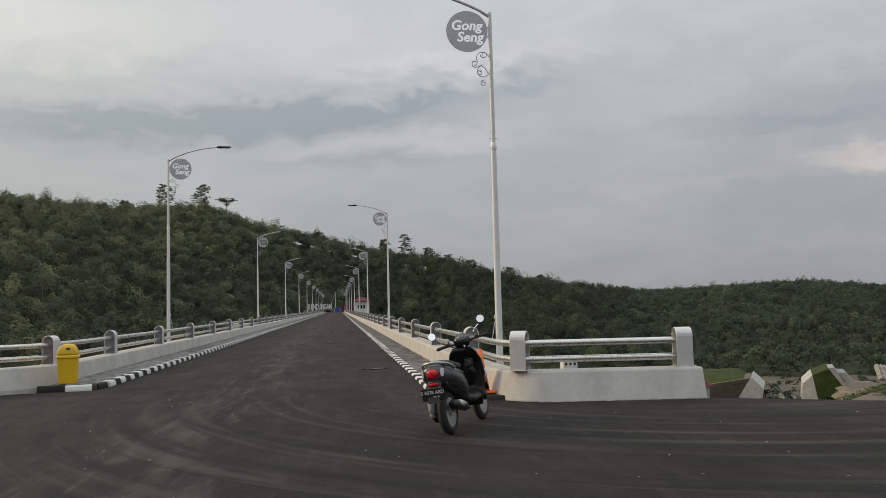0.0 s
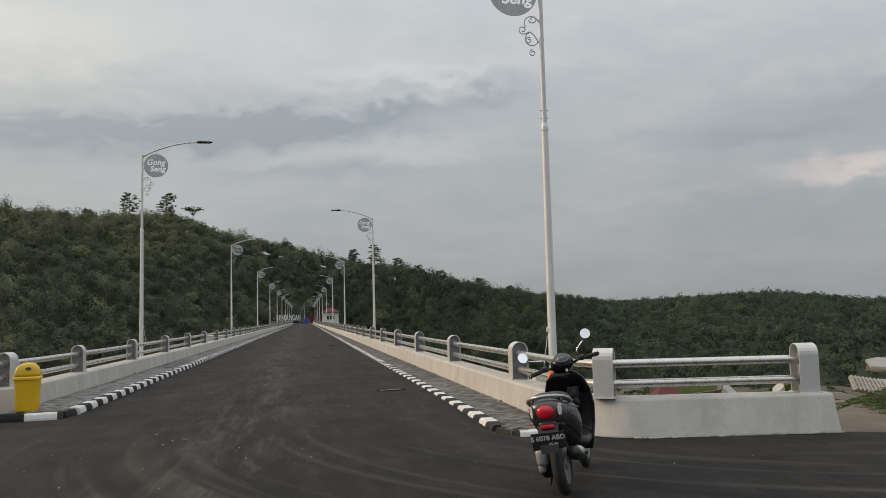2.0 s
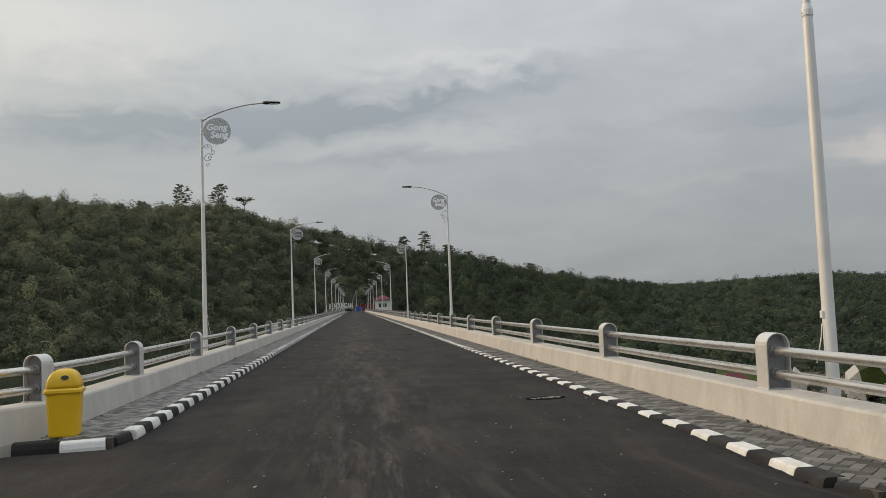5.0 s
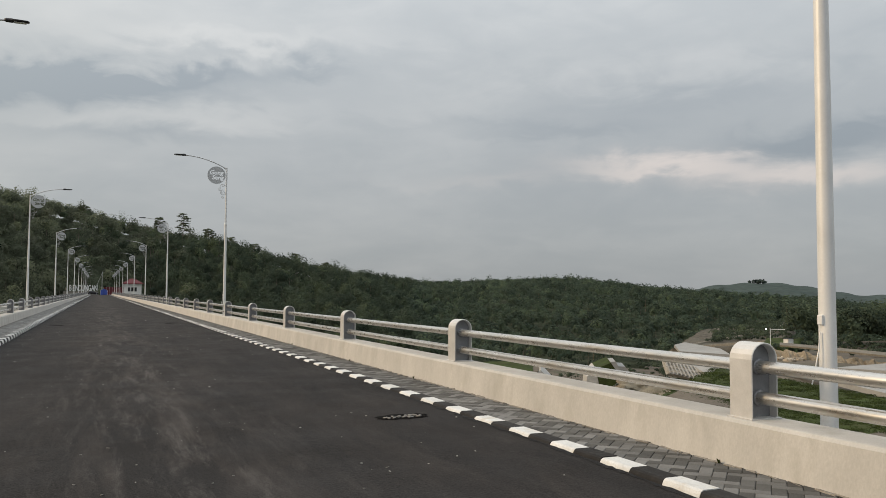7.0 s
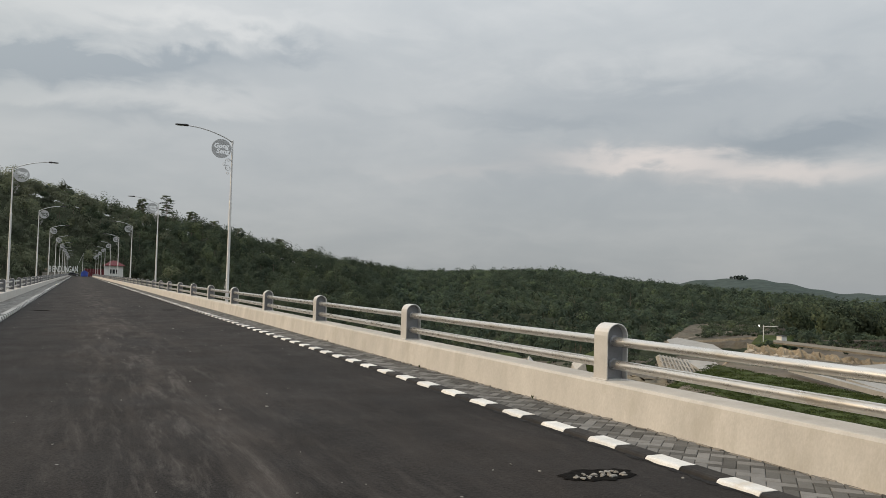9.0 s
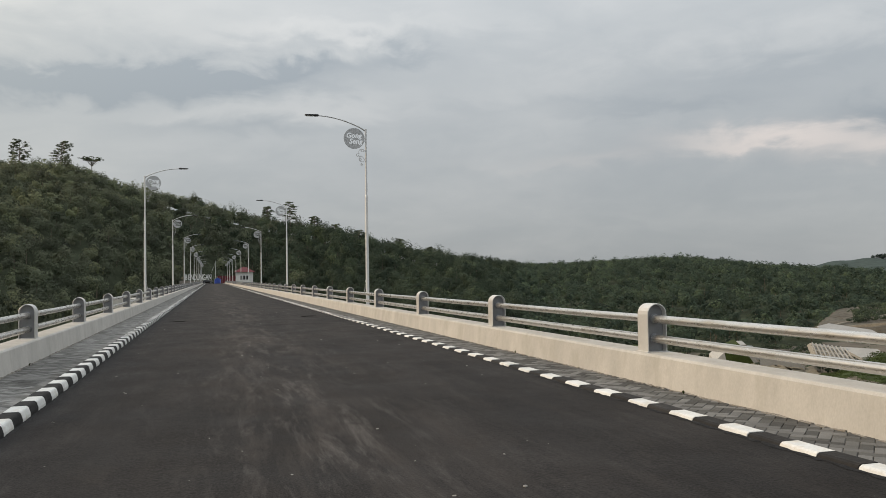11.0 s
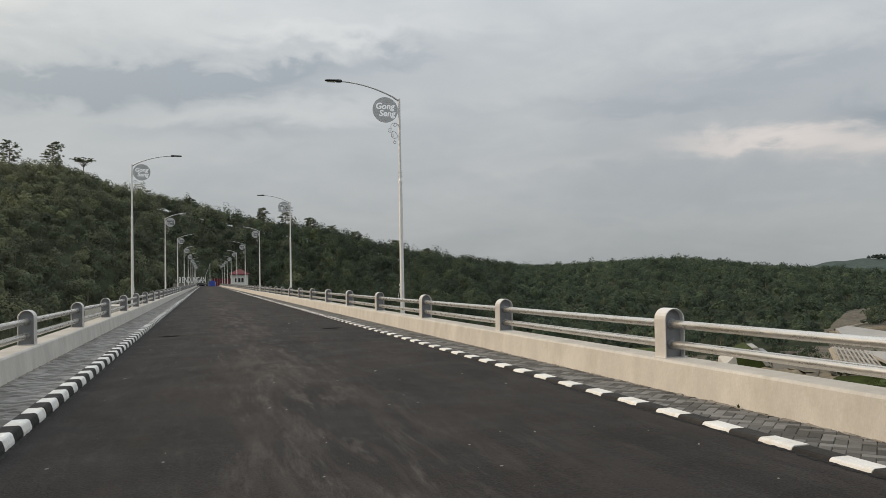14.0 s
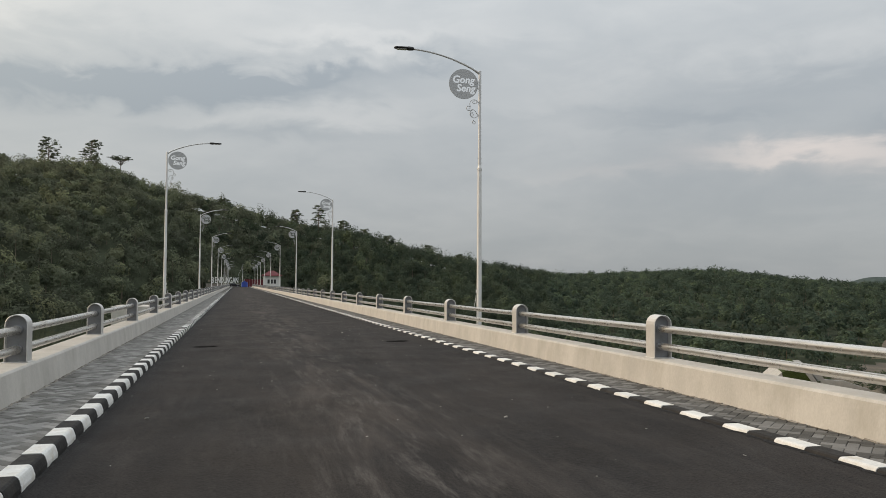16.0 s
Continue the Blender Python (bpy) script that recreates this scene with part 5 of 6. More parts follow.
def build_ribbed_wall():
    t = tagged(new("ribbed_wall"), "slanted concrete wall with rows of raised ribs", "retaining wall")
    a, b, c, d = at(38.9, 150, -10.4), at(39.2, 148, -12.6), at(41.6, 143, -13.2), at(40.9, 148, -11.0)
    bm = bmesh.new()
    loft(bm, [[a, b, c, d], [p + Vector((1.5, 2.5, -0.6)) for p in (a, b, c, d)]])
    part("wall_face", bm, M_CONC_RAW, t)
    for i in range(9):
        u = (i + 0.5) / 9
        bm = bmesh.new()
        p0, p1 = a * (1 - u) + d * u, b * (1 - u) + c * u
        tube(bm, [p0 + Vector((-0.2, -0.3, 0.1)), p1 + Vector((-0.2, -0.3, 0.1))], 0.16, 5)
        part("rib", bm, M_SLAB, t)
    for i in range(3):
        u = (i + 0.5) / 3
        bm = bmesh.new()
        p0, p1 = a * (1 - u) + b * u, d * (1 - u) + c * u
        tube(bm, [p0 + Vector((-0.2, -0.3, 0.1)), p1 + Vector((-0.2, -0.3, 0.1))], 0.12, 5)
        part("rib", bm, M_SLAB, t)


build_ribbed_wall()
slab("pale_slab", [at(40.6, 150, -10.9), at(41.8, 140, -11.9), at(42.9, 141, -11.0), at(42.6, 146, -10.8)], 0.4, M_SLAB, "pale concrete slab by the ribbed wall", "slab")
slab("pale_slab_upper", [at(39.5, 172, -9.0), at(39.9, 165, -9.8), at(43.2, 165, -10.2), at(42.5, 170, -9.4), at(40.2, 175, -8.6)], 0.5, M_SLAB, "pale concrete slab on the upper bank", "slab")


def build_cut_bank():
    rnd = random.Random(11)
    n, k = 60, 7
    V, F = [], []
    for i in range(n + 1):
        u = i / n
        az = 44.6 + 8.4 * u
        top = -8.7 - 0.9 * u + 0.25 * math.sin(i * 0.9)
        for j in range(k + 1):
            v = j / k
            D = 166 - 16 * u - 4.5 * v + rnd.uniform(-0.3, 0.3) * (0 if j in (0, k) else 1)
            V.append(tuple(at(az + rnd.uniform(-0.04, 0.04), D, top - 3.2 * v + rnd.uniform(-0.2, 0.2))))
    for i in range(n):
        for j in range(k):
            a = i * (k + 1) + j
            F.append((a, a + 1, a + k + 2, a + k + 1))
    tagged(new("cut_bank", raw("cut_bank", V, F, M_ROCK)), "broken yellowish rock cut below the site track", "rock cut", kind="structure")


build_cut_bank()
M_TRACK = mat("dusty_track", (0.165, 0.145, 0.112), 0.95, 0, 0.2, 0.3, 0.2, 3)
slab("site_track", [at(46.2, 168, -8.25), at(50, 158, -8.45), at(57, 140, -8.6), at(57, 146, -8.4), at(50, 163, -8.25), at(46.2, 174, -8.1)], 0.3, M_TRACK, "pale dusty site track on the bank", "track")
patch("bare_bank", [at(39.0, 205, -12.5), at(46.5, 190, -9.5), at(47.0, 262, -6.6), at(41.0, 262, -9.5)], 0.0, mat("bank_earth", (0.082, 0.071, 0.052), 0.95, 0, 0.3, 0.10, 0.25, 1.5, 0.6, 0.8, stain=0.8, stain_scale=0.09, stain_col=(0.050, 0.056, 0.030)), "bare earth bank on the far side", 34, 0.22, 9)
patch("scrub_bank", [at(44.6, 176, -9.6), at(47.2, 172, -9.4), at(47.6, 196, -8.4), at(45.2, 200, -8.6)], 0.25, M_GRASS, "scrubby green strip on the bare bank", 12, 0.12, 10)

BANK = [at(39.0, 205, -12.5), at(46.5, 190, -9.5), at(47.0, 262, -6.6), at(41.0, 262, -9.5)]


def on_quad(q, u, v):
    return q[0] * (1 - u) * (1 - v) + q[1] * u * (1 - v) + q[2] * u * v + q[3] * (1 - u) * v


def bank_track(name, uv, width, seed):
    """A worn track laid on the bare bank along a line of (u, v) places."""
    rnd = random.Random(seed)
    bm = bmesh.new()
    rows = []
    for (u0, v0), (u1, v1) in zip(uv, uv[1:]):
        for k in range(5):
            u, v = u0 + (u1 - u0) * k / 5, v0 + (v1 - v0) * k / 5
            rows.append([on_quad(BANK, u + e * rnd.uniform(0.8, 1.2), v) + Vector((0, 0, h)) for e, h in ((-width, -0.6), (-width * 0.8, 0.5), (width * 0.8, 0.5), (width, -0.6))])
    loft(bm, rows, closed=False)
    tagged(part(name, bm, M_TRACK, smooth=True), "pale worn earth track on the far bank", "track", kind="structure")


bank_track("hill_track", [(0.12, 0.10), (0.35, 0.28), (0.62, 0.45), (0.85, 0.72), (0.97, 0.98)], 0.035, 3)
bank_track("lower_track", [(0.05, 0.02), (0.40, 0.08), (0.75, 0.12), (0.98, 0.10)], 0.03, 4)

gate_light = thing("site_light", "thin site lamp post with one lit lamp beside a barrier", "lamp post")
bm = bmesh.new()
tube(bm, [at(45.6, 180, -9.0), at(45.6, 180, -5.6)], [0.10, 0.07], 8)
part("pole", bm, M_POLE, gate_light)
M_BULB = bpy.data.materials.new("lit_bulb")
M_BULB.use_nodes = True
M_BULB.node_tree.nodes["Principled BSDF"].inputs["Emission Color"].default_value = (1, 0.97, 0.9, 1)
M_BULB.node_tree.nodes["Principled BSDF"].inputs["Emission Strength"].default_value = 3.0
bm = bmesh.new()
bmesh.ops.create_uvsphere(bm, u_segments=10, v_segments=6, radius=0.17, matrix=Matrix.Translation(at(45.35, 179.5, -5.7)))
part("bulb", bm, M_BULB, gate_light, "white lit bulb")
bm = bmesh.new()
tube(bm, [at(45.6, 180, -5.8), at(46.5, 180, -5.8)], 0.06, 6)
part("arm", bm, M_POLE, gate_light)
kiosk = thing("site_kiosk", "small white kiosk beside the site track", "kiosk")
bm = bmesh.new()
q = at(46.7, 178, -8.2)
box(bm, q, (1.4, 1.3, 1.3), 0.05)
part("wall", bm, M_WALLW, kiosk)
bm = bmesh.new()
box(bm, q + Vector((0, 0, 0.72)), (1.7, 1.6, 0.12), 0.02)
part("roof", bm, M_DARK, kiosk)


def rubble(name, centre, sx, sy, n, seed, label):
    rnd = random.Random(seed)
    bm = bmesh.new()
    for _ in range(n):
        x, y = centre[0] + rnd.uniform(-sx, sx), centre[1] + rnd.uniform(-sy, sy)
        s = rnd.uniform(0.3, 1.1)
        z = float(ground_height(x, y))
        r = bmesh.ops.create_icosphere(bm, subdivisions=1, radius=s)
        for v in r["verts"]:
            v.co = Vector((x, y, z + 0.1)) + Vector((v.co.x * rnd.uniform(0.7, 1.3), v.co.y * rnd.uniform(0.7, 1.3), v.co.z * rnd.uniform(0.4, 0.9)))
    tagged(part(name, bm, M_RUBBLE), label, "rubble", kind="stuff")


rubble("river_stones", (106, 196), 9, 16, 260, 21, "pale broken stone and driftwood in the river bed")
rubble("bank_stones", (104, 128), 10, 10, 120, 22, "scattered pale boulders on bare soil")


# ---- woods ----
def leaf_cloud(name, base, height, radius, per, leaf, material, seed, label, lobes=6, low=-0.8):
    """Crowns of many small leaf clumps over the given tree places, in one mesh."""
    rs = np.random.RandomState(seed)
    n = len(base)
    lob = rs.normal(size=(n, lobes, 3))
    lob /= np.linalg.norm(lob, axis=2, keepdims=True)
    lob[..., 2] = np.abs(lob[..., 2]) * 1.1 - 0.35
    lob *= rs.uniform(0.25, 0.75, (n, lobes, 1))
    pick = rs.randint(0, lobes, (n, per))
    c = np.take_along_axis(lob, pick[..., None], 1)
    d = rs.normal(size=(n, per, 3))
    d /= np.linalg.norm(d, axis=2, keepdims=True)
    d[..., 2] = np.where(d[..., 2] < low, -d[..., 2], d[..., 2])
    p = c + d * rs.uniform(0.34, 0.52, (n, per, 1))
    ext = np.stack([radius, radius, height * 0.45], -1)[:, None, :]
    cen = base + np.stack([np.zeros(n), np.zeros(n), height * 0.47], -1)
    P = cen[:, None, :] + p * ext
    nr = (p - np.array([0, 0, -0.2])) * 1.3 + d * 0.55 + rs.normal(scale=0.22, size=d.shape)
    nr /= np.linalg.norm(nr, axis=2, keepdims=True)
    t = np.cross(nr, rs.normal(size=nr.shape))
    t /= np.linalg.norm(t, axis=2, keepdims=True)
    b = np.cross(nr, t)
    s = (leaf * rs.uniform(0.55, 1.35, (n, per)))[..., None]
    e = rs.uniform(0.5, 0.9, (n, per, 1))
    quad = np.stack([P + t * s, P + b * s * e + nr * s * 0.2, P - t * s, P - b * s * e + nr * s * 0.2], 2).reshape(-1, 3)
    m = n * per
    me = bpy.data.meshes.new(name)
    me.vertices.add(4 * m)
    me.vertices.foreach_set("co", quad.astype(np.float32).ravel())
    me.loops.add(4 * m)
    me.loops.foreach_set("vertex_index", np.arange(4 * m, dtype=np.int32))
    me.polygons.add(m)
    me.polygons.foreach_set("loop_start", np.arange(0, 4 * m, 4, dtype=np.int32))
    me.polygons.foreach_set("loop_total", np.full(m, 4, dtype=np.int32))
    me.materials.append(material)
    me.update(calc_edges=True)
    tone = me.attributes.new("tone", "FLOAT", "FACE")
    tone.data.foreach_set("value", np.repeat(np.clip(rs.beta(2.0, 2.3, n), 0, 1), per).astype(np.float32))
    return tagged(new(name, me), label, "trees", kind="stuff") if label else me


def wood_places(a0, a1, r_in, r_out, spacing, seed):
    """Tree places between two bearings, from the foot of the hill to beyond its ridge."""
    rs = np.random.RandomState(seed)
    r = r_in
    pts = []
    while r < r_out:
        k = int(r * radians(a1 - a0) / spacing)
        az = a0 + (np.arange(k) + rs.uniform(-0.45, 0.45, k)) / k * (a1 - a0)
        rr = r + rs.uniform(-0.45, 0.45, k) * spacing
        pts.append(np.stack([rr * np.sin(np.radians(az)), 14 + rr * np.cos(np.radians(az)), az, rr], -1))
        r += spacing * 0.9
    p = np.concatenate(pts)
    rf, rr_ = np.interp(p[:, 2], AZ_F, R_FOOT), np.interp(p[:, 2], AZ_F, R_RIDGE)
    ok = (p[:, 3] > rf - 3) & (p[:, 3] < rr_ + 30)
    ok &= ~((p[:, 0] > -16) & (p[:, 0] < 17) & (p[:, 1] < 368))
    return p[ok]


def wood(name, a0, a1, spacing, per, leaf, material, seed, label, hmin=6.0, hmax=10.0, fade=None):
    """fade: two bearings between which the wood thins out into its neighbour."""
    p = wood_places(a0, a1, 190, 910, spacing, seed)
    rs = np.random.RandomState(seed + 50)
    if fade:
        p = p[rs.uniform(size=len(p)) < np.interp(p[:, 2] * fade[2], [fade[0], fade[1]], [1.0, 0.0])]
    h = rs.uniform(hmin, hmax, len(p)) * np.where(rs.uniform(size=len(p)) < 0.14, rs.uniform(1.15, 1.45, len(p)), 1.0)
    rad = rs.uniform(2.5, 4.6, len(p)) * (h / (0.5 * (hmin + hmax))) ** 0.6
    base = np.stack([p[:, 0], p[:, 1], ground_height(p[:, 0], p[:, 1])], -1)
    leaf_cloud(name, base, h, rad, per, leaf, material, seed + 9, label)
    sel = rs.uniform(size=len(p)) < 0.35
    V, F = [], []
    for (x, y, z), hh in zip(base[sel], h[sel]):
        o = len(V)
        w = 0.10 + 0.006 * hh
        lx, ly = rs.uniform(-0.5, 0.5, 2)
        for zz, ww in ((z - 0.5, w), (z + hh * 0.6, w * 0.5)):
            V += [(x + (lx if zz > z else 0) + ww * math.cos(q), y + (ly if zz > z else 0) + ww * math.sin(q), zz) for q in (0, 2.09, 4.19)]
        F += [(o, o + 1, o + 4, o + 3), (o + 1, o + 2, o + 5, o + 4), (o + 2, o, o + 3, o + 5)]
    tagged(new(name + "_trunks", raw(name + "_trunks", V, F, M_BARK)), "pale trunks among the wooded slope", "trunks", kind="stuff")
    return len(p)


wood("wooded_hill", -30, 6, 5.5, 250, 0.39, M_LEAF, 31, "dense green broadleaf wood on the hillside", 5, 12, (-3, 6, 1))
wood("valley_wood", -3, 21, 5.6, 250, 0.39, M_LEAF_R, 41, "dense dark green wood across the valley", 5, 12.5, (-6, 3, -1))
wood("far_ridge_wood", 21, 44, 7.6, 95, 0.62, M_LEAF_V, 43, "even green plantation wood on the far ridge", 6, 10.5)
wood("far_bank_wood", 44, 62, 9.0, 55, 0.85, M_LEAF_V, 51, "dense wood on the far bank", 7, 11)

rs0 = np.random.RandomState(77)
k0 = 170
az0, d0 = rs0.uniform(47.0, 64, k0), rs0.uniform(196, 238, k0)
bx, by = -2.5 + d0 * np.sin(np.radians(az0)), 13.2 + d0 * np.cos(np.radians(az0))
hb = rs0.uniform(5, 10.5, k0) * np.interp(az0, [47, 48, 51, 53], [1.0, 1.3, 1.3, 1.0])
leaf_cloud("plateau_wood", np.stack([bx, by, np.full(k0, -9.5)], -1), hb, hb * 0.36, 240, 0.34, M_LEAF_R, 78, "dark tree group beside the site track")
k1 = 240
az1, d1 = rs0.uniform(40, 60, k1), rs0.uniform(170, 205, k1)
bx, by = -2.5 + d1 * np.sin(np.radians(az1)), 13.2 + d1 * np.cos(np.radians(az1))
hb = rs0.uniform(0.6, 1.8, k1)
leaf_cloud("bank_bushes", np.stack([bx, by, ground_height(bx, by) + 0.3], -1), hb, hb * 0.9, 26, 0.30, M_LEAF_R, 79, "low bushes scattered on the bare bank")


k2 = 620
az2, d2 = rs0.uniform(14, 43, k2), rs0.uniform(178, 285, k2)
bx, by = -2.5 + d2 * np.sin(np.radians(az2)), 13.2 + d2 * np.cos(np.radians(az2))
hb = rs0.uniform(0.8, 3.6, k2)
leaf_cloud("valley_scrub", np.stack([bx, by, ground_height(bx, by) - 0.2], -1), hb, hb * 0.8, 40, 0.32, M_LEAF_R, 80, "dark scrub along the foot of the wood")


k3 = 330
u3, v3 = rs0.uniform(0.25, 1.0, k3), rs0.uniform(0.1, 1.0, k3) ** 0.7
pb = np.array([tuple(on_quad(BANK, float(u), float(v))) for u, v in zip(u3, v3)])
hb = rs0.uniform(0.5, 2.2, k3)
leaf_cloud("bank_scrub", pb - np.array([0, 0, 0.1]), hb, hb * 0.9, 40, 0.22, M_LEAF_R, 82, "green scrub spreading over the bare far bank")


def tufts(name, quad, n, seed, label):
    rs = np.random.RandomState(seed)
    q = [np.array(p) for p in quad]
    u, v = rs.uniform(0.02, 0.98, (2, n, 1))
    b = q[0] * (1 - u) * (1 - v) + q[1] * u * (1 - v) + q[2] * u * v + q[3] * (1 - u) * v
    h = rs.uniform(0.12, 0.3, n)
    o = leaf_cloud(name, b, h, rs.uniform(0.5, 1.1, n), 20, 0.075, M_TUFT, seed, label)
    tagged(o, category="grass")


M_TUFT = leaf_material("grass_tuft", (0.070, 0.092, 0.028), (0.052, 0.070, 0.024), 0.1, 0.2)
tufts("bench_grass", [at(37.0, 92, -10.9), at(62, 68, -10.0), at(55, 93, -9.5), at(42.3, 132, -9.8)], 3000, 91, "long green grass on the bench below the crest")
tufts("slope_grass", [at(33.0, 70, -14.8), at(62, 40, -8.5), at(62, 69, -10.0), at(37.0, 93, -10.9)], 2000, 92, "dark grass on the slope below the dam crest")


def single_tree(label, az, dist, top_el, spread, style, seed):
    """A tree that stands out of the skyline: tapered trunk, limbs, crown of clumps."""
    rnd = random.Random(seed)
    x, y = dist * math.sin(radians(az)), 14 + dist * math.cos(radians(az))
    z0 = float(ground_height(x, y)) - 0.3
    h = 1.5 + dist * math.tan(radians(top_el)) - z0
    t = thing("skyline_tree", label, "tree", "trees on the skyline")
    t.location = (x, y, z0)
    bm = bmesh.new()
    tube(bm, [(0, 0, 0), (0.2, 0.1, h * 0.4), (0.1, 0.3, h * 0.75), (0.2, 0.2, h * 0.97)], [0.34, 0.24, 0.14, 0.04], 8)
    tips = []
    levels = {"tiers": 8, "flat": 6, "round": 10}[style]
    for i in range(levels):
        g = i / (levels - 1)
        f = {"tiers": 0.50 + 0.44 * g, "flat": rnd.uniform(0.66, 0.80), "round": 0.42 + 0.46 * g}[style]
        reach = spread * {"tiers": 1.0 - 0.62 * g, "flat": 1.15, "round": 0.45 + 0.65 * math.sin(math.pi * (0.15 + 0.75 * g))}[style]
        rise = {"tiers": 0.04, "flat": 0.13, "round": 0.09}[style]
        for q in range(6):
            a = rnd.uniform(0, 6.28)
            out = reach * rnd.uniform(0.45, 1)
            e = Vector((0.15 + out * math.cos(a), 0.2 + out * math.sin(a), min(h * (f + rise * rnd.uniform(0.6, 1.2)), h)))
            if style == "flat":
                e.z = h * rnd.uniform(0.90, 0.97) - 0.10 * out
            knee = Vector((0.15 + (e.x - 0.15) * 0.5, 0.2 + (e.y - 0.2) * 0.5, h * f + (e.z - h * f) * 0.55))
            tube(bm, [(0.15, 0.2, h * f), knee, e], [0.09, 0.06, 0.02], 5)
            tips.append(e)
            if rnd.random() < 0.6:
                tips.append(knee.lerp(e, 0.5) + Vector((rnd.uniform(-0.5, 0.5), rnd.uniform(-0.5, 0.5), 0.3)))
    part("trunk", bm, M_BARK, t)
    flat = {"tiers": 1.0, "flat": 0.6, "round": 1.0}[style]
    hh = np.array([rnd.uniform(0.9, 1.7) * flat for _ in tips])
    base = np.array([(e.x, e.y, e.z - q * 0.5) for e, q in zip(tips, hh)])
    me = leaf_cloud("crown", base, hh, np.array([rnd.uniform(0.7, 1.4) * (1.35 if style == "tiers" else 1.0) for _ in tips]), 40, 0.22, M_LEAF_T, seed, "")
    o = new("crown", me)
    o.parent = t


for row in ((-9.5, 448, 8.95, 5.6, "round", 1), (-7.75, 446, 8.05, 5.4, "flat", 2), (-11.9, 450, 8.85, 5.0, "round", 3), (4.9, 455, 5.3, 5.4, "tiers", 4), (-1.3, 455, 5.55, 4.0, "round", 5),
            (8.0, 470, 3.75, 3.6, "round", 6), (12.5, 500, 2.7, 3.2, "round", 7), (9.7, 480, 3.3, 3.4, "round", 8), (-14.5, 456, 7.7, 3.0, "round", 9), (6.6, 462, 4.3, 3.6, "round", 10), (-24, 450, 8.2, 5.0, "round", 12),
            (14.6, 505, 2.1, 2.8, "round", 13), (3.4, 462, 5.0, 3.2, "round", 14)):
    single_tree("tall tree standing above the wooded skyline", *row)


def build_distant_hill():
    azs = np.arange(33, 72, 0.25)
    els = np.interp(azs, [33, 38, 39.6, 42, 43.6, 43.9, 44.7, 45.0, 46, 47.5, 50, 53, 58, 64, 72], [-0.8, -0.5, 0.2, 0.64, 0.72, 0.74, 0.74, 0.72, 0.70, 0.45, -0.02, -0.05, 0.2, 0.1, 0.1])
    rs = np.random.RandomState(5)
    V, F = [], []
    cols = [(1150, 0.0), (1250, 0.35), (1350, 0.65), (1450, 0.88), (1520, 1.0), (1600, 0.9), (1800, 0.4)]
    for a, e in zip(azs, els):
        for D, q in cols:
            top = 1.5 + 1520 * math.tan(radians(e))
            V.append((D * math.sin(radians(a)), 14 + D * math.cos(radians(a)), -28 + (top + 28) * q + 1.2 * math.sin(a * 3.1 + D * 0.02) * q))
    k = len(cols)
    for i in range(len(azs) - 1):
        for j in range(k - 1):
            b = i * k + j
            F.append((b, b + 1, b + k + 1, b + k))
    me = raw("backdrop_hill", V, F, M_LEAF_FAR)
    me.polygons.foreach_set("use_smooth", [True] * len(me.polygons))
    tagged(new("backdrop_hill", me), "far wooded hill with a knoll, its blue haze put into the leaf colour", "hill", kind="structure")


build_distant_hill()
ka = np.random.RandomState(8)
kz, kd = ka.uniform(43.75, 44.75, 16), ka.uniform(1500, 1530, 16)
kx, ky = kd * np.sin(np.radians(kz)), 14 + kd * np.cos(np.radians(kz))
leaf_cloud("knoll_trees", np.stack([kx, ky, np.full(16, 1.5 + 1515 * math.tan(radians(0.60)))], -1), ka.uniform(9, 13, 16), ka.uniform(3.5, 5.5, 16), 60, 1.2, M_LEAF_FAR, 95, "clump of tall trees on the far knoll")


# ---- small things on the road ----
def road_z(x, y):
    return float(np.interp(x, [KL - 0.12, -3.4, -2.2, -0.8, 0.4, KR + 0.12], [-0.036, -0.012, 0, 0, 0.022, 0.056]) * smooth(11.0, 18.0, y))


def build_pothole(x, y, lx, ly, seed, deep):
    rnd = random.Random(seed)
    t = thing("road_patch", "broken dark patch in the asphalt with grey rubble", "pothole", "broken patches in the road")
    bm = bmesh.new()
    n = 26
    ring0 = [(lx * (0.5 + 0.06 * rnd.uniform(-1, 1)) * math.cos(6.283 * i / n), ly * (0.5 + 0.12 * rnd.uniform(-1, 1)) * math.sin(6.283 * i / n)) for i in range(n)]
    loft(bm, [[(a * 1.12, b * 1.15, 0.001) for a, b in ring0], [(a, b, 0.006 + rnd.uniform(0, 0.006)) for a, b in ring0], [(a * 0.86, b * 0.8, 0.006) for a, b in ring0]], caps=False)
    part("broken_rim", bm, M_PIT, t)
    bm = bmesh.new()
    vs = [bm.verts.new((a * 0.9, b * 0.86, 0.005)) for a, b in ring0]
    bm.faces.new(vs)
    part("pit", bm, M_PIT, t)
    if deep:
        for i in range(40):
            bm = bmesh.new()
            s = rnd.uniform(0.006, 0.023)
            r = bmesh.ops.create_icosphere(bm, subdivisions=1, radius=s)
            for v in r["verts"]:
                v.co = Vector((v.co.x * rnd.uniform(0.7, 1.6), v.co.y * rnd.uniform(0.7, 1.4), v.co.z * 0.5)) * rnd.uniform(0.85, 1.15)
            o = part("stone", bm, M_GREYSTONE if rnd.random() < 0.4 else M_SPOIL, t)
            o.location = (rnd.uniform(-0.40, 0.42) * lx, rnd.uniform(-0.40, 0.16) * ly, 0.010)
    t.matrix_basis = pose(x, y, road_z(x, y) + 0.004, 0, -1.4, rnd.uniform(-6, 6))


build_pothole(0.97, 19.34, 0.56, 0.30, 1, True)
build_pothole(-3.88, 48.66, 0.52, 0.30, 2, False)
build_pothole(0.80, 48.93, 0.52, 0.30, 3, False)


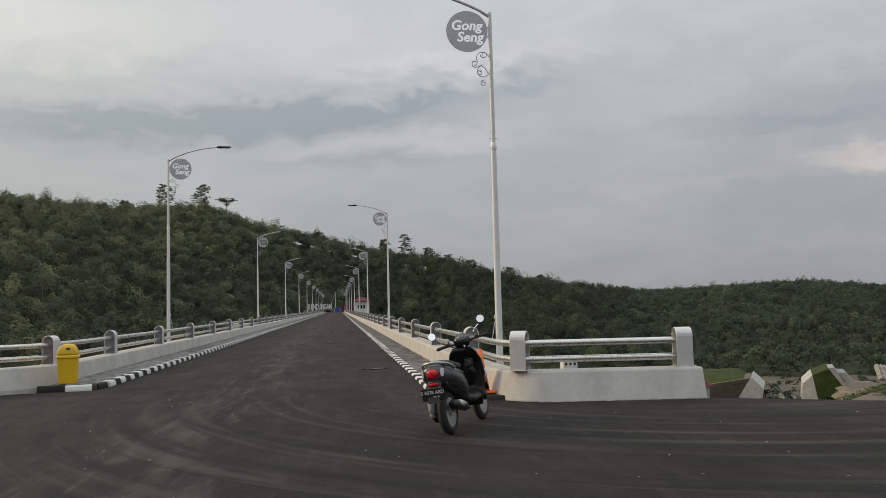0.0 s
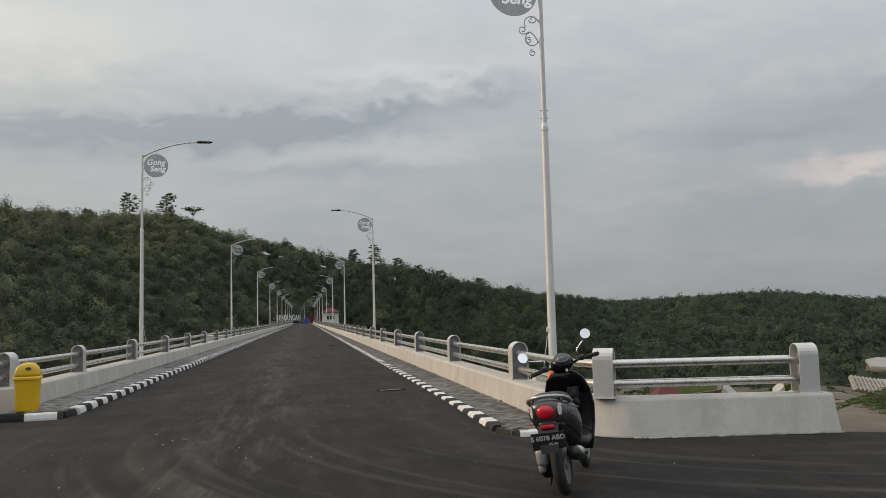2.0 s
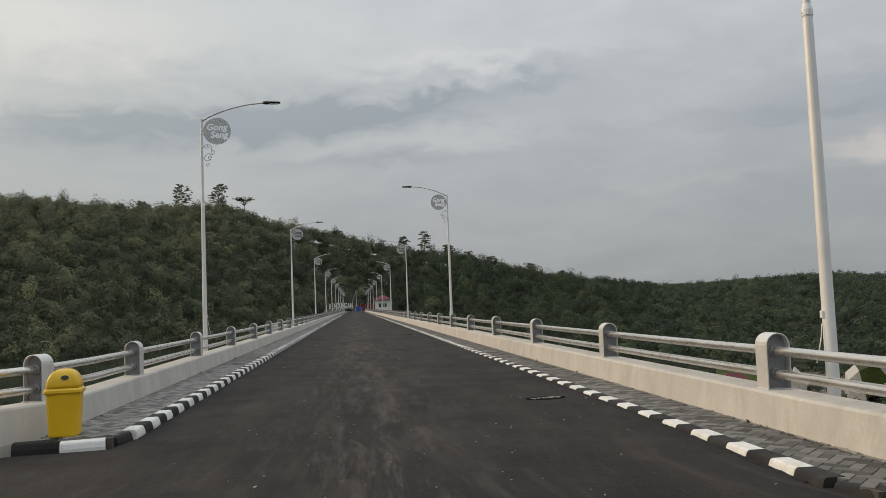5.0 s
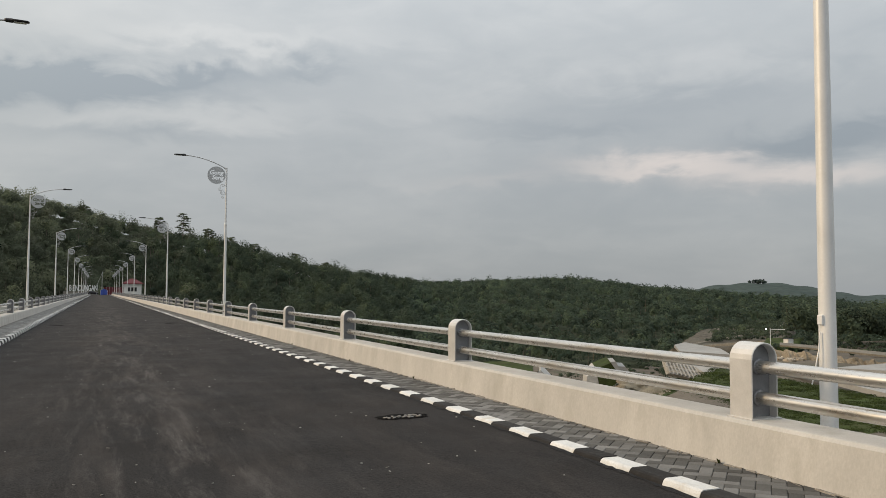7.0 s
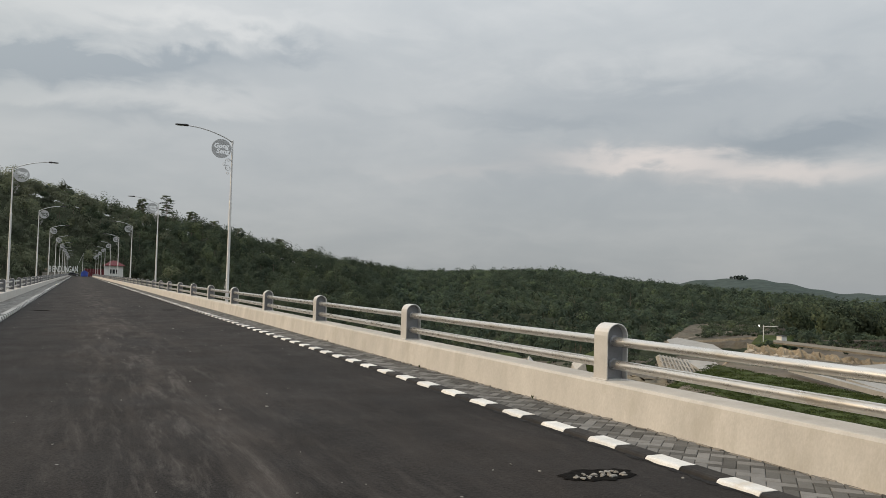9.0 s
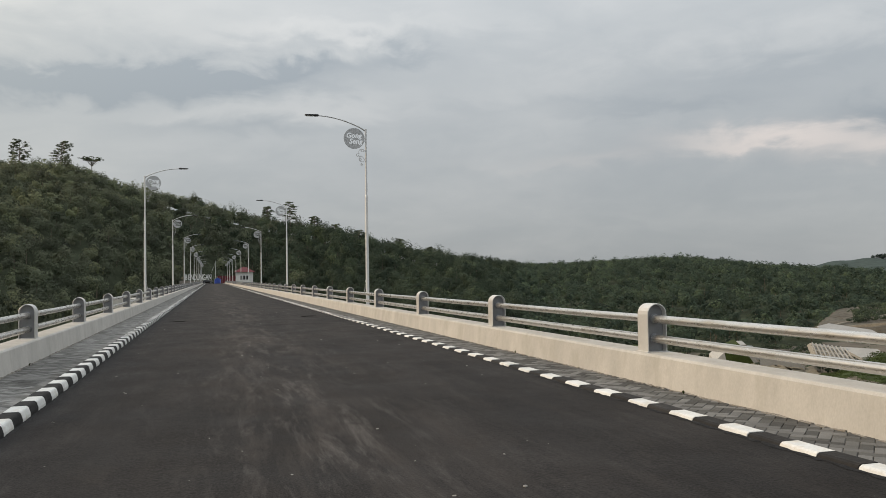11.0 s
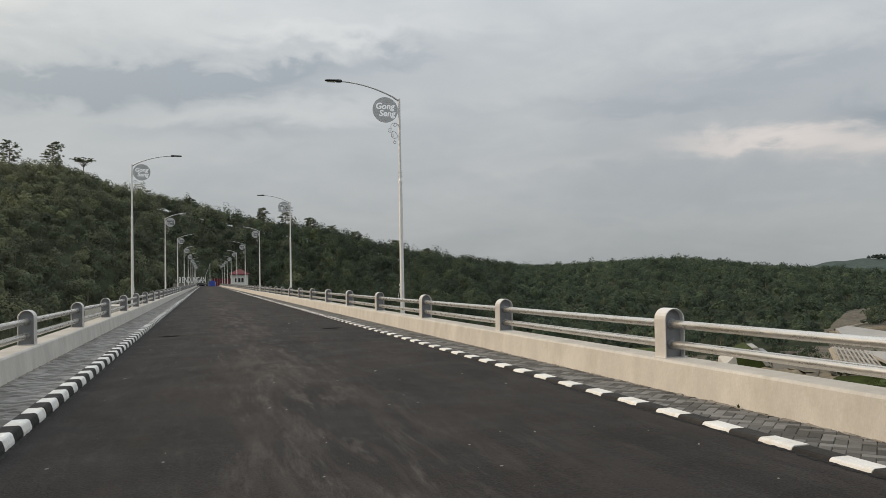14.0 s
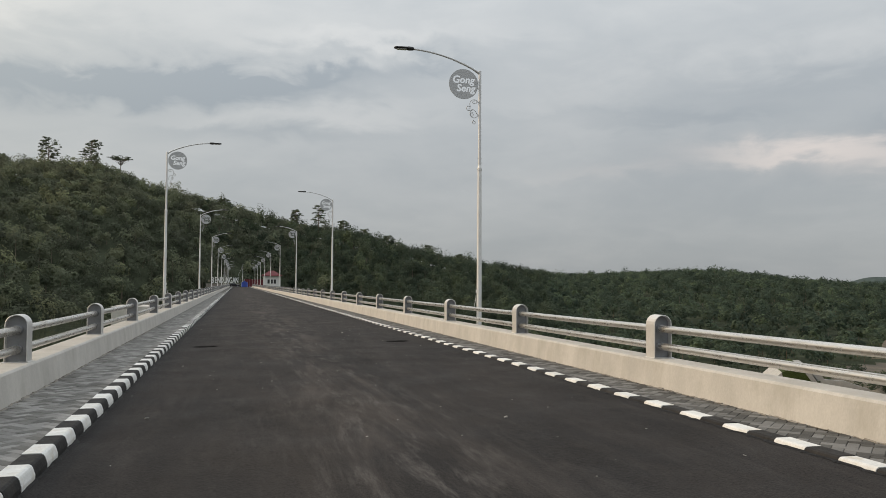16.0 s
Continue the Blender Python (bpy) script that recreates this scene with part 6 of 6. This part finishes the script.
def chips(seed=9):
    """Loose pale chips and scraps of litter on the asphalt."""
    rnd = random.Random(seed)
    bm = bmesh.new()
    for i in range(420):
        y = rnd.uniform(2, 60) if i > 170 else rnd.uniform(2, 20)
        x = rnd.gauss(-1.2, 2.0) if y > 12 else rnd.uniform(-6, 9)
        if y > 11.5 and not (KL + 0.1 < x < KR - 0.1):
            continue
        s = rnd.uniform(0.005, 0.016) * (2.2 if rnd.random() < 0.04 else 1)
        r = bmesh.ops.create_cube(bm, size=s)
        m = pose(x, y, road_z(x, y) + s * 0.2, rnd.uniform(-20, 20), rnd.uniform(-20, 20), rnd.uniform(0, 180)) @ Matrix.Diagonal((rnd.uniform(0.8, 2.2), 1, 0.35, 1))
        for v in r["verts"]:
            v.co = m @ v.co
    tagged(part("stone_chips", bm, M_GREYSTONE), "loose pale stone chips scattered on the asphalt", "stone chips", kind="stuff")


chips()


def skirt_crumbs(name, a, b, n, seed):
    """Ragged mortar at the foot of the parapet's rounded end, on the asphalt."""
    rnd = random.Random(seed)
    bm = bmesh.new()
    for i in range(n):
        q = (i + rnd.uniform(-0.4, 0.4)) / n
        x, y = a[0] + (b[0] - a[0]) * q, a[1] + (b[1] - a[1]) * q
        w, ln, h = rnd.uniform(0.02, 0.07), rnd.uniform(0.04, 0.12), rnd.uniform(0.006, 0.02)
        box(bm, (x, y + rnd.uniform(-0.015, 0.01), h * 0.3), (ln, w, h), 0, pose(0, 0, 0, rnd.uniform(-6, 6), rnd.uniform(-6, 6), rnd.uniform(-30, 10)))
    tagged(part(name, bm, M_CONC_RAW), "ragged pale mortar along the parapet foot", "mortar", kind="stuff")


skirt_crumbs("mortar_east", (3.15, 11.955), (5.66, 11.61), 46, 71)
skirt_crumbs("mortar_west", (-9.3, 15.35), (-6.75, 17.05), 40, 72)


def build_weed(x, y, seed):
    rnd = random.Random(seed)
    t = thing("weed", "tiny dry weed at the parapet foot", "weed", "weeds along the parapet")
    bm = bmesh.new()
    for i in range(9):
        a, l = rnd.uniform(0, 6.28), rnd.uniform(0.02, 0.05)
        p = Vector((math.cos(a) * l * 0.5, math.sin(a) * l * 0.5, l))
        q = Vector((-math.sin(a), math.cos(a), 0)) * 0.006
        vs = [bm.verts.new(v) for v in (-q, q, p * 0.6 + q * 1.4, p, p * 0.6 - q * 1.4)]
        bm.faces.new(vs)
    part("blades", bm, M_GRASS, t)
    t.location = (x, y, 0.085)


for i, (x, y) in enumerate(((2.42, 22.75), (2.41, 26.3), (2.42, 31.6), (-5.62, 33.0), (-5.62, 27.4), (2.42, 15.8))):
    build_weed(x, y, 60 + i)


# ---- kerbs, stone by stone ----
PITCH = 0.41


def kerb_mesh(name, length, material):
    prof = [(0.0, -0.14), (0.0, 0.010), (0.016, 0.060), (0.026, 0.078), (0.046, KERB_H), (0.192, KERB_H), (0.192, -0.14)]
    bm = bmesh.new()
    loft(bm, [[(u, -length / 2, z) for u, z in prof], [(u, length / 2, z) for u, z in prof]])
    return mesh_of(name, bm, material)


KERB_W, KERB_B = kerb_mesh("kerb_stone", PITCH - 0.006, M_KW), kerb_mesh("kerb_stone", PITCH - 0.006, M_KB)


def kerb_line(name, x, sign, y_first, phase, label, corner):
    k = thing(name, label, "kerb", kind="structure")
    rnd = random.Random(len(name))
    y = phase
    while y > y_first + PITCH:
        y -= PITCH * 2
    stones = []
    y += PITCH / 2
    w = True
    while y < END:
        if y - PITCH / 2 >= y_first:
            stones.append((y, w))
        y += PITCH
        w = not w
    V, F, MI = [], [], []
    src = {True: KERB_W, False: KERB_B}
    for n, (yy, wh) in enumerate(stones):
        m = Matrix.Translation((x + rnd.uniform(-0.003, 0.003), yy, rnd.uniform(-0.004, 0.003))) @ pose(0, 0, 0, rnd.uniform(-0.4, 0.4), 0, (0 if sign > 0 else 180) + rnd.uniform(-0.5, 0.5))
        if n < 260:
            o = new("kerb_stone", src[wh])
            o.parent = k
            o.matrix_local = m
        else:
            b = len(V)
            me = src[wh]
            V += [tuple(m @ v.co) for v in me.vertices]
            for pl in me.polygons:
                F.append([b + q for q in pl.vertices])
                MI.append(0 if wh else 1)
    me = raw("kerb_stones_far", V, F, [M_KW, M_KB], MI)
    o = tagged(new("kerb_stones_far", me), kind="stuff")
    o.parent = k
    for (cx, cy, turn, ln, wh) in corner:
        o = new("kerb_stone", src[wh])
        o.parent = k
        o.matrix_local = pose(cx, cy, -0.015, 0, 0, turn) @ Matrix.Diagonal((1, ln / PITCH, 1, 1))
    return k


kerb_line("kerb_east", KR, 1, 12.95, 33.15, "kerb of alternate black and white painted stones", [(1.74, 12.73, 27.6, 0.47, False), (2.07, 12.47, 82, 0.43, True), (2.50, 12.41, 82, 0.42, False)])
kerb_line("kerb_west", KL, -1, 17.80, 34.29, "kerb of alternate black and white painted stones", [(-4.735, 17.66, 172, 0.44, False), (-5.10, 17.20, 104, 0.50, True), (-5.68, 17.30, 100, 0.50, False)])


def tar_lip(name, x, sign, y0, y1, seed):
    """Ragged black binder squeezed against the foot of the kerb."""
    rnd = random.Random(seed)
    bm = bmesh.new()
    rows, y = [], y0
    while y < y1:
        w, hgt = rnd.uniform(0.012, 0.060), rnd.uniform(0.001, 0.011)
        z = road_z(x, y)
        rows.append([(x - sign * w, y, z + 0.0025), (x - sign * w * 0.45, y, z + hgt * 0.6 + 0.004), (x - sign * 0.002, y, z + hgt + 0.004), (x + sign * 0.02, y, z - 0.03)])
        y += rnd.uniform(0.03, 0.12)
    loft(bm, rows, closed=False)
    tagged(part(name, bm, M_TAR), "ragged black tar along the kerb foot", "tar", kind="stuff")


M_TAR = mat("black_binder", (0.011, 0.0105, 0.0105), 0.8, 0, 0.3, 12, 0.4, 90, 0.8, 60, spec=0.25)
tar_lip("tar_east", KR, 1, 13.25, 75, 81)
tar_lip("tar_west", KL, -1, 17.9, 75, 82)


# ---- block paving, laid in a diagonal herringbone ----
def paver_mesh(material):
    bm = bmesh.new()
    a, b, h = 0.21 / 2 - 0.0025, 0.105 / 2 - 0.0025, 0.084
    loft(bm, [[(-a, -b, 0.05), (a, -b, 0.05), (a, b, 0.05), (-a, b, 0.05)], [(-a, -b, h - 0.004), (a, -b, h - 0.004), (a, b, h - 0.004), (-a, b, h - 0.004)],
              [(-a + 0.005, -b + 0.005, h), (a - 0.005, -b + 0.005, h), (a - 0.005, b - 0.005, h), (-a + 0.005, b - 0.005, h)]])
    return mesh_of("paver", bm, material)


PAVER_ME = (paver_mesh(M_PAVER), paver_mesh(M_PAVER_D))


def lay_pavers(parent, x0, x1, y0, y1, near0, near1, seed):
    rnd = random.Random(seed)
    W = 0.105
    cells = []
    c, s = math.cos(math.pi / 4), math.sin(math.pi / 4)
    ox, oy = x0, y0
    span = int(((y1 - y0) + (x1 - x0)) / W) + 6
    tones = {}
    for i in range(-int((x1 - x0) * 1.5 / W) - 6, span):
        for j in range(i - 16, i + 5):
            k = (i - j) % 4
            if k == 0:
                u, v, turn = (i + 1.0) * W, (j + 0.5) * W, 0
            elif k == 3:
                u, v, turn = (i + 0.5) * W, (j + 1.0) * W - 0.0, 90
            else:
                continue
            x, y = ox + (u - v) * c, oy + (u + v) * s
            if x0 + 0.022 < x < x1 - 0.022 and y0 + 0.05 < y < y1:
                cells.append((x, y, 45 + turn))
                tones[cells[-1]] = ((i + j) // 2 + (rnd.random() < 0.28)) % 2
    near = [q for q in cells if near0 < q[1] < near1][:300]
    got = set(near)
    V, F, MI = [], [], []
    base_v, base_f = [v.co.copy() for v in PAVER_ME[0].vertices], [tuple(p.vertices) for p in PAVER_ME[0].polygons]
    for q in cells:
        m = pose(q[0], q[1], rnd.uniform(-0.0025, 0.002), rnd.uniform(-0.7, 0.7), rnd.uniform(-0.7, 0.7), q[2] + rnd.uniform(-0.5, 0.5))
        if q in got:
            o = new("paver", PAVER_ME[tones[q]])
            o.parent = parent
            o.matrix_local = m
        else:
            n = len(V)
            V += [tuple(m @ v) for v in base_v]
            F += [[n + a for a in f] for f in base_f]
            MI += [tones[q]] * len(base_f)
    o = tagged(new("pavers_far", raw("pavers_far", V, F, [M_PAVER, M_PAVER_D], MI)), kind="stuff")
    o.parent = parent


lay_pavers(PAVE_R, KR + 0.19, WR - 0.02, 12.7, 150, 16.0, 21.2, 5)
lay_pavers(PAVE_L, WL + 0.02, KL - 0.19, 17.48, 150, 30.0, 35.0, 6)
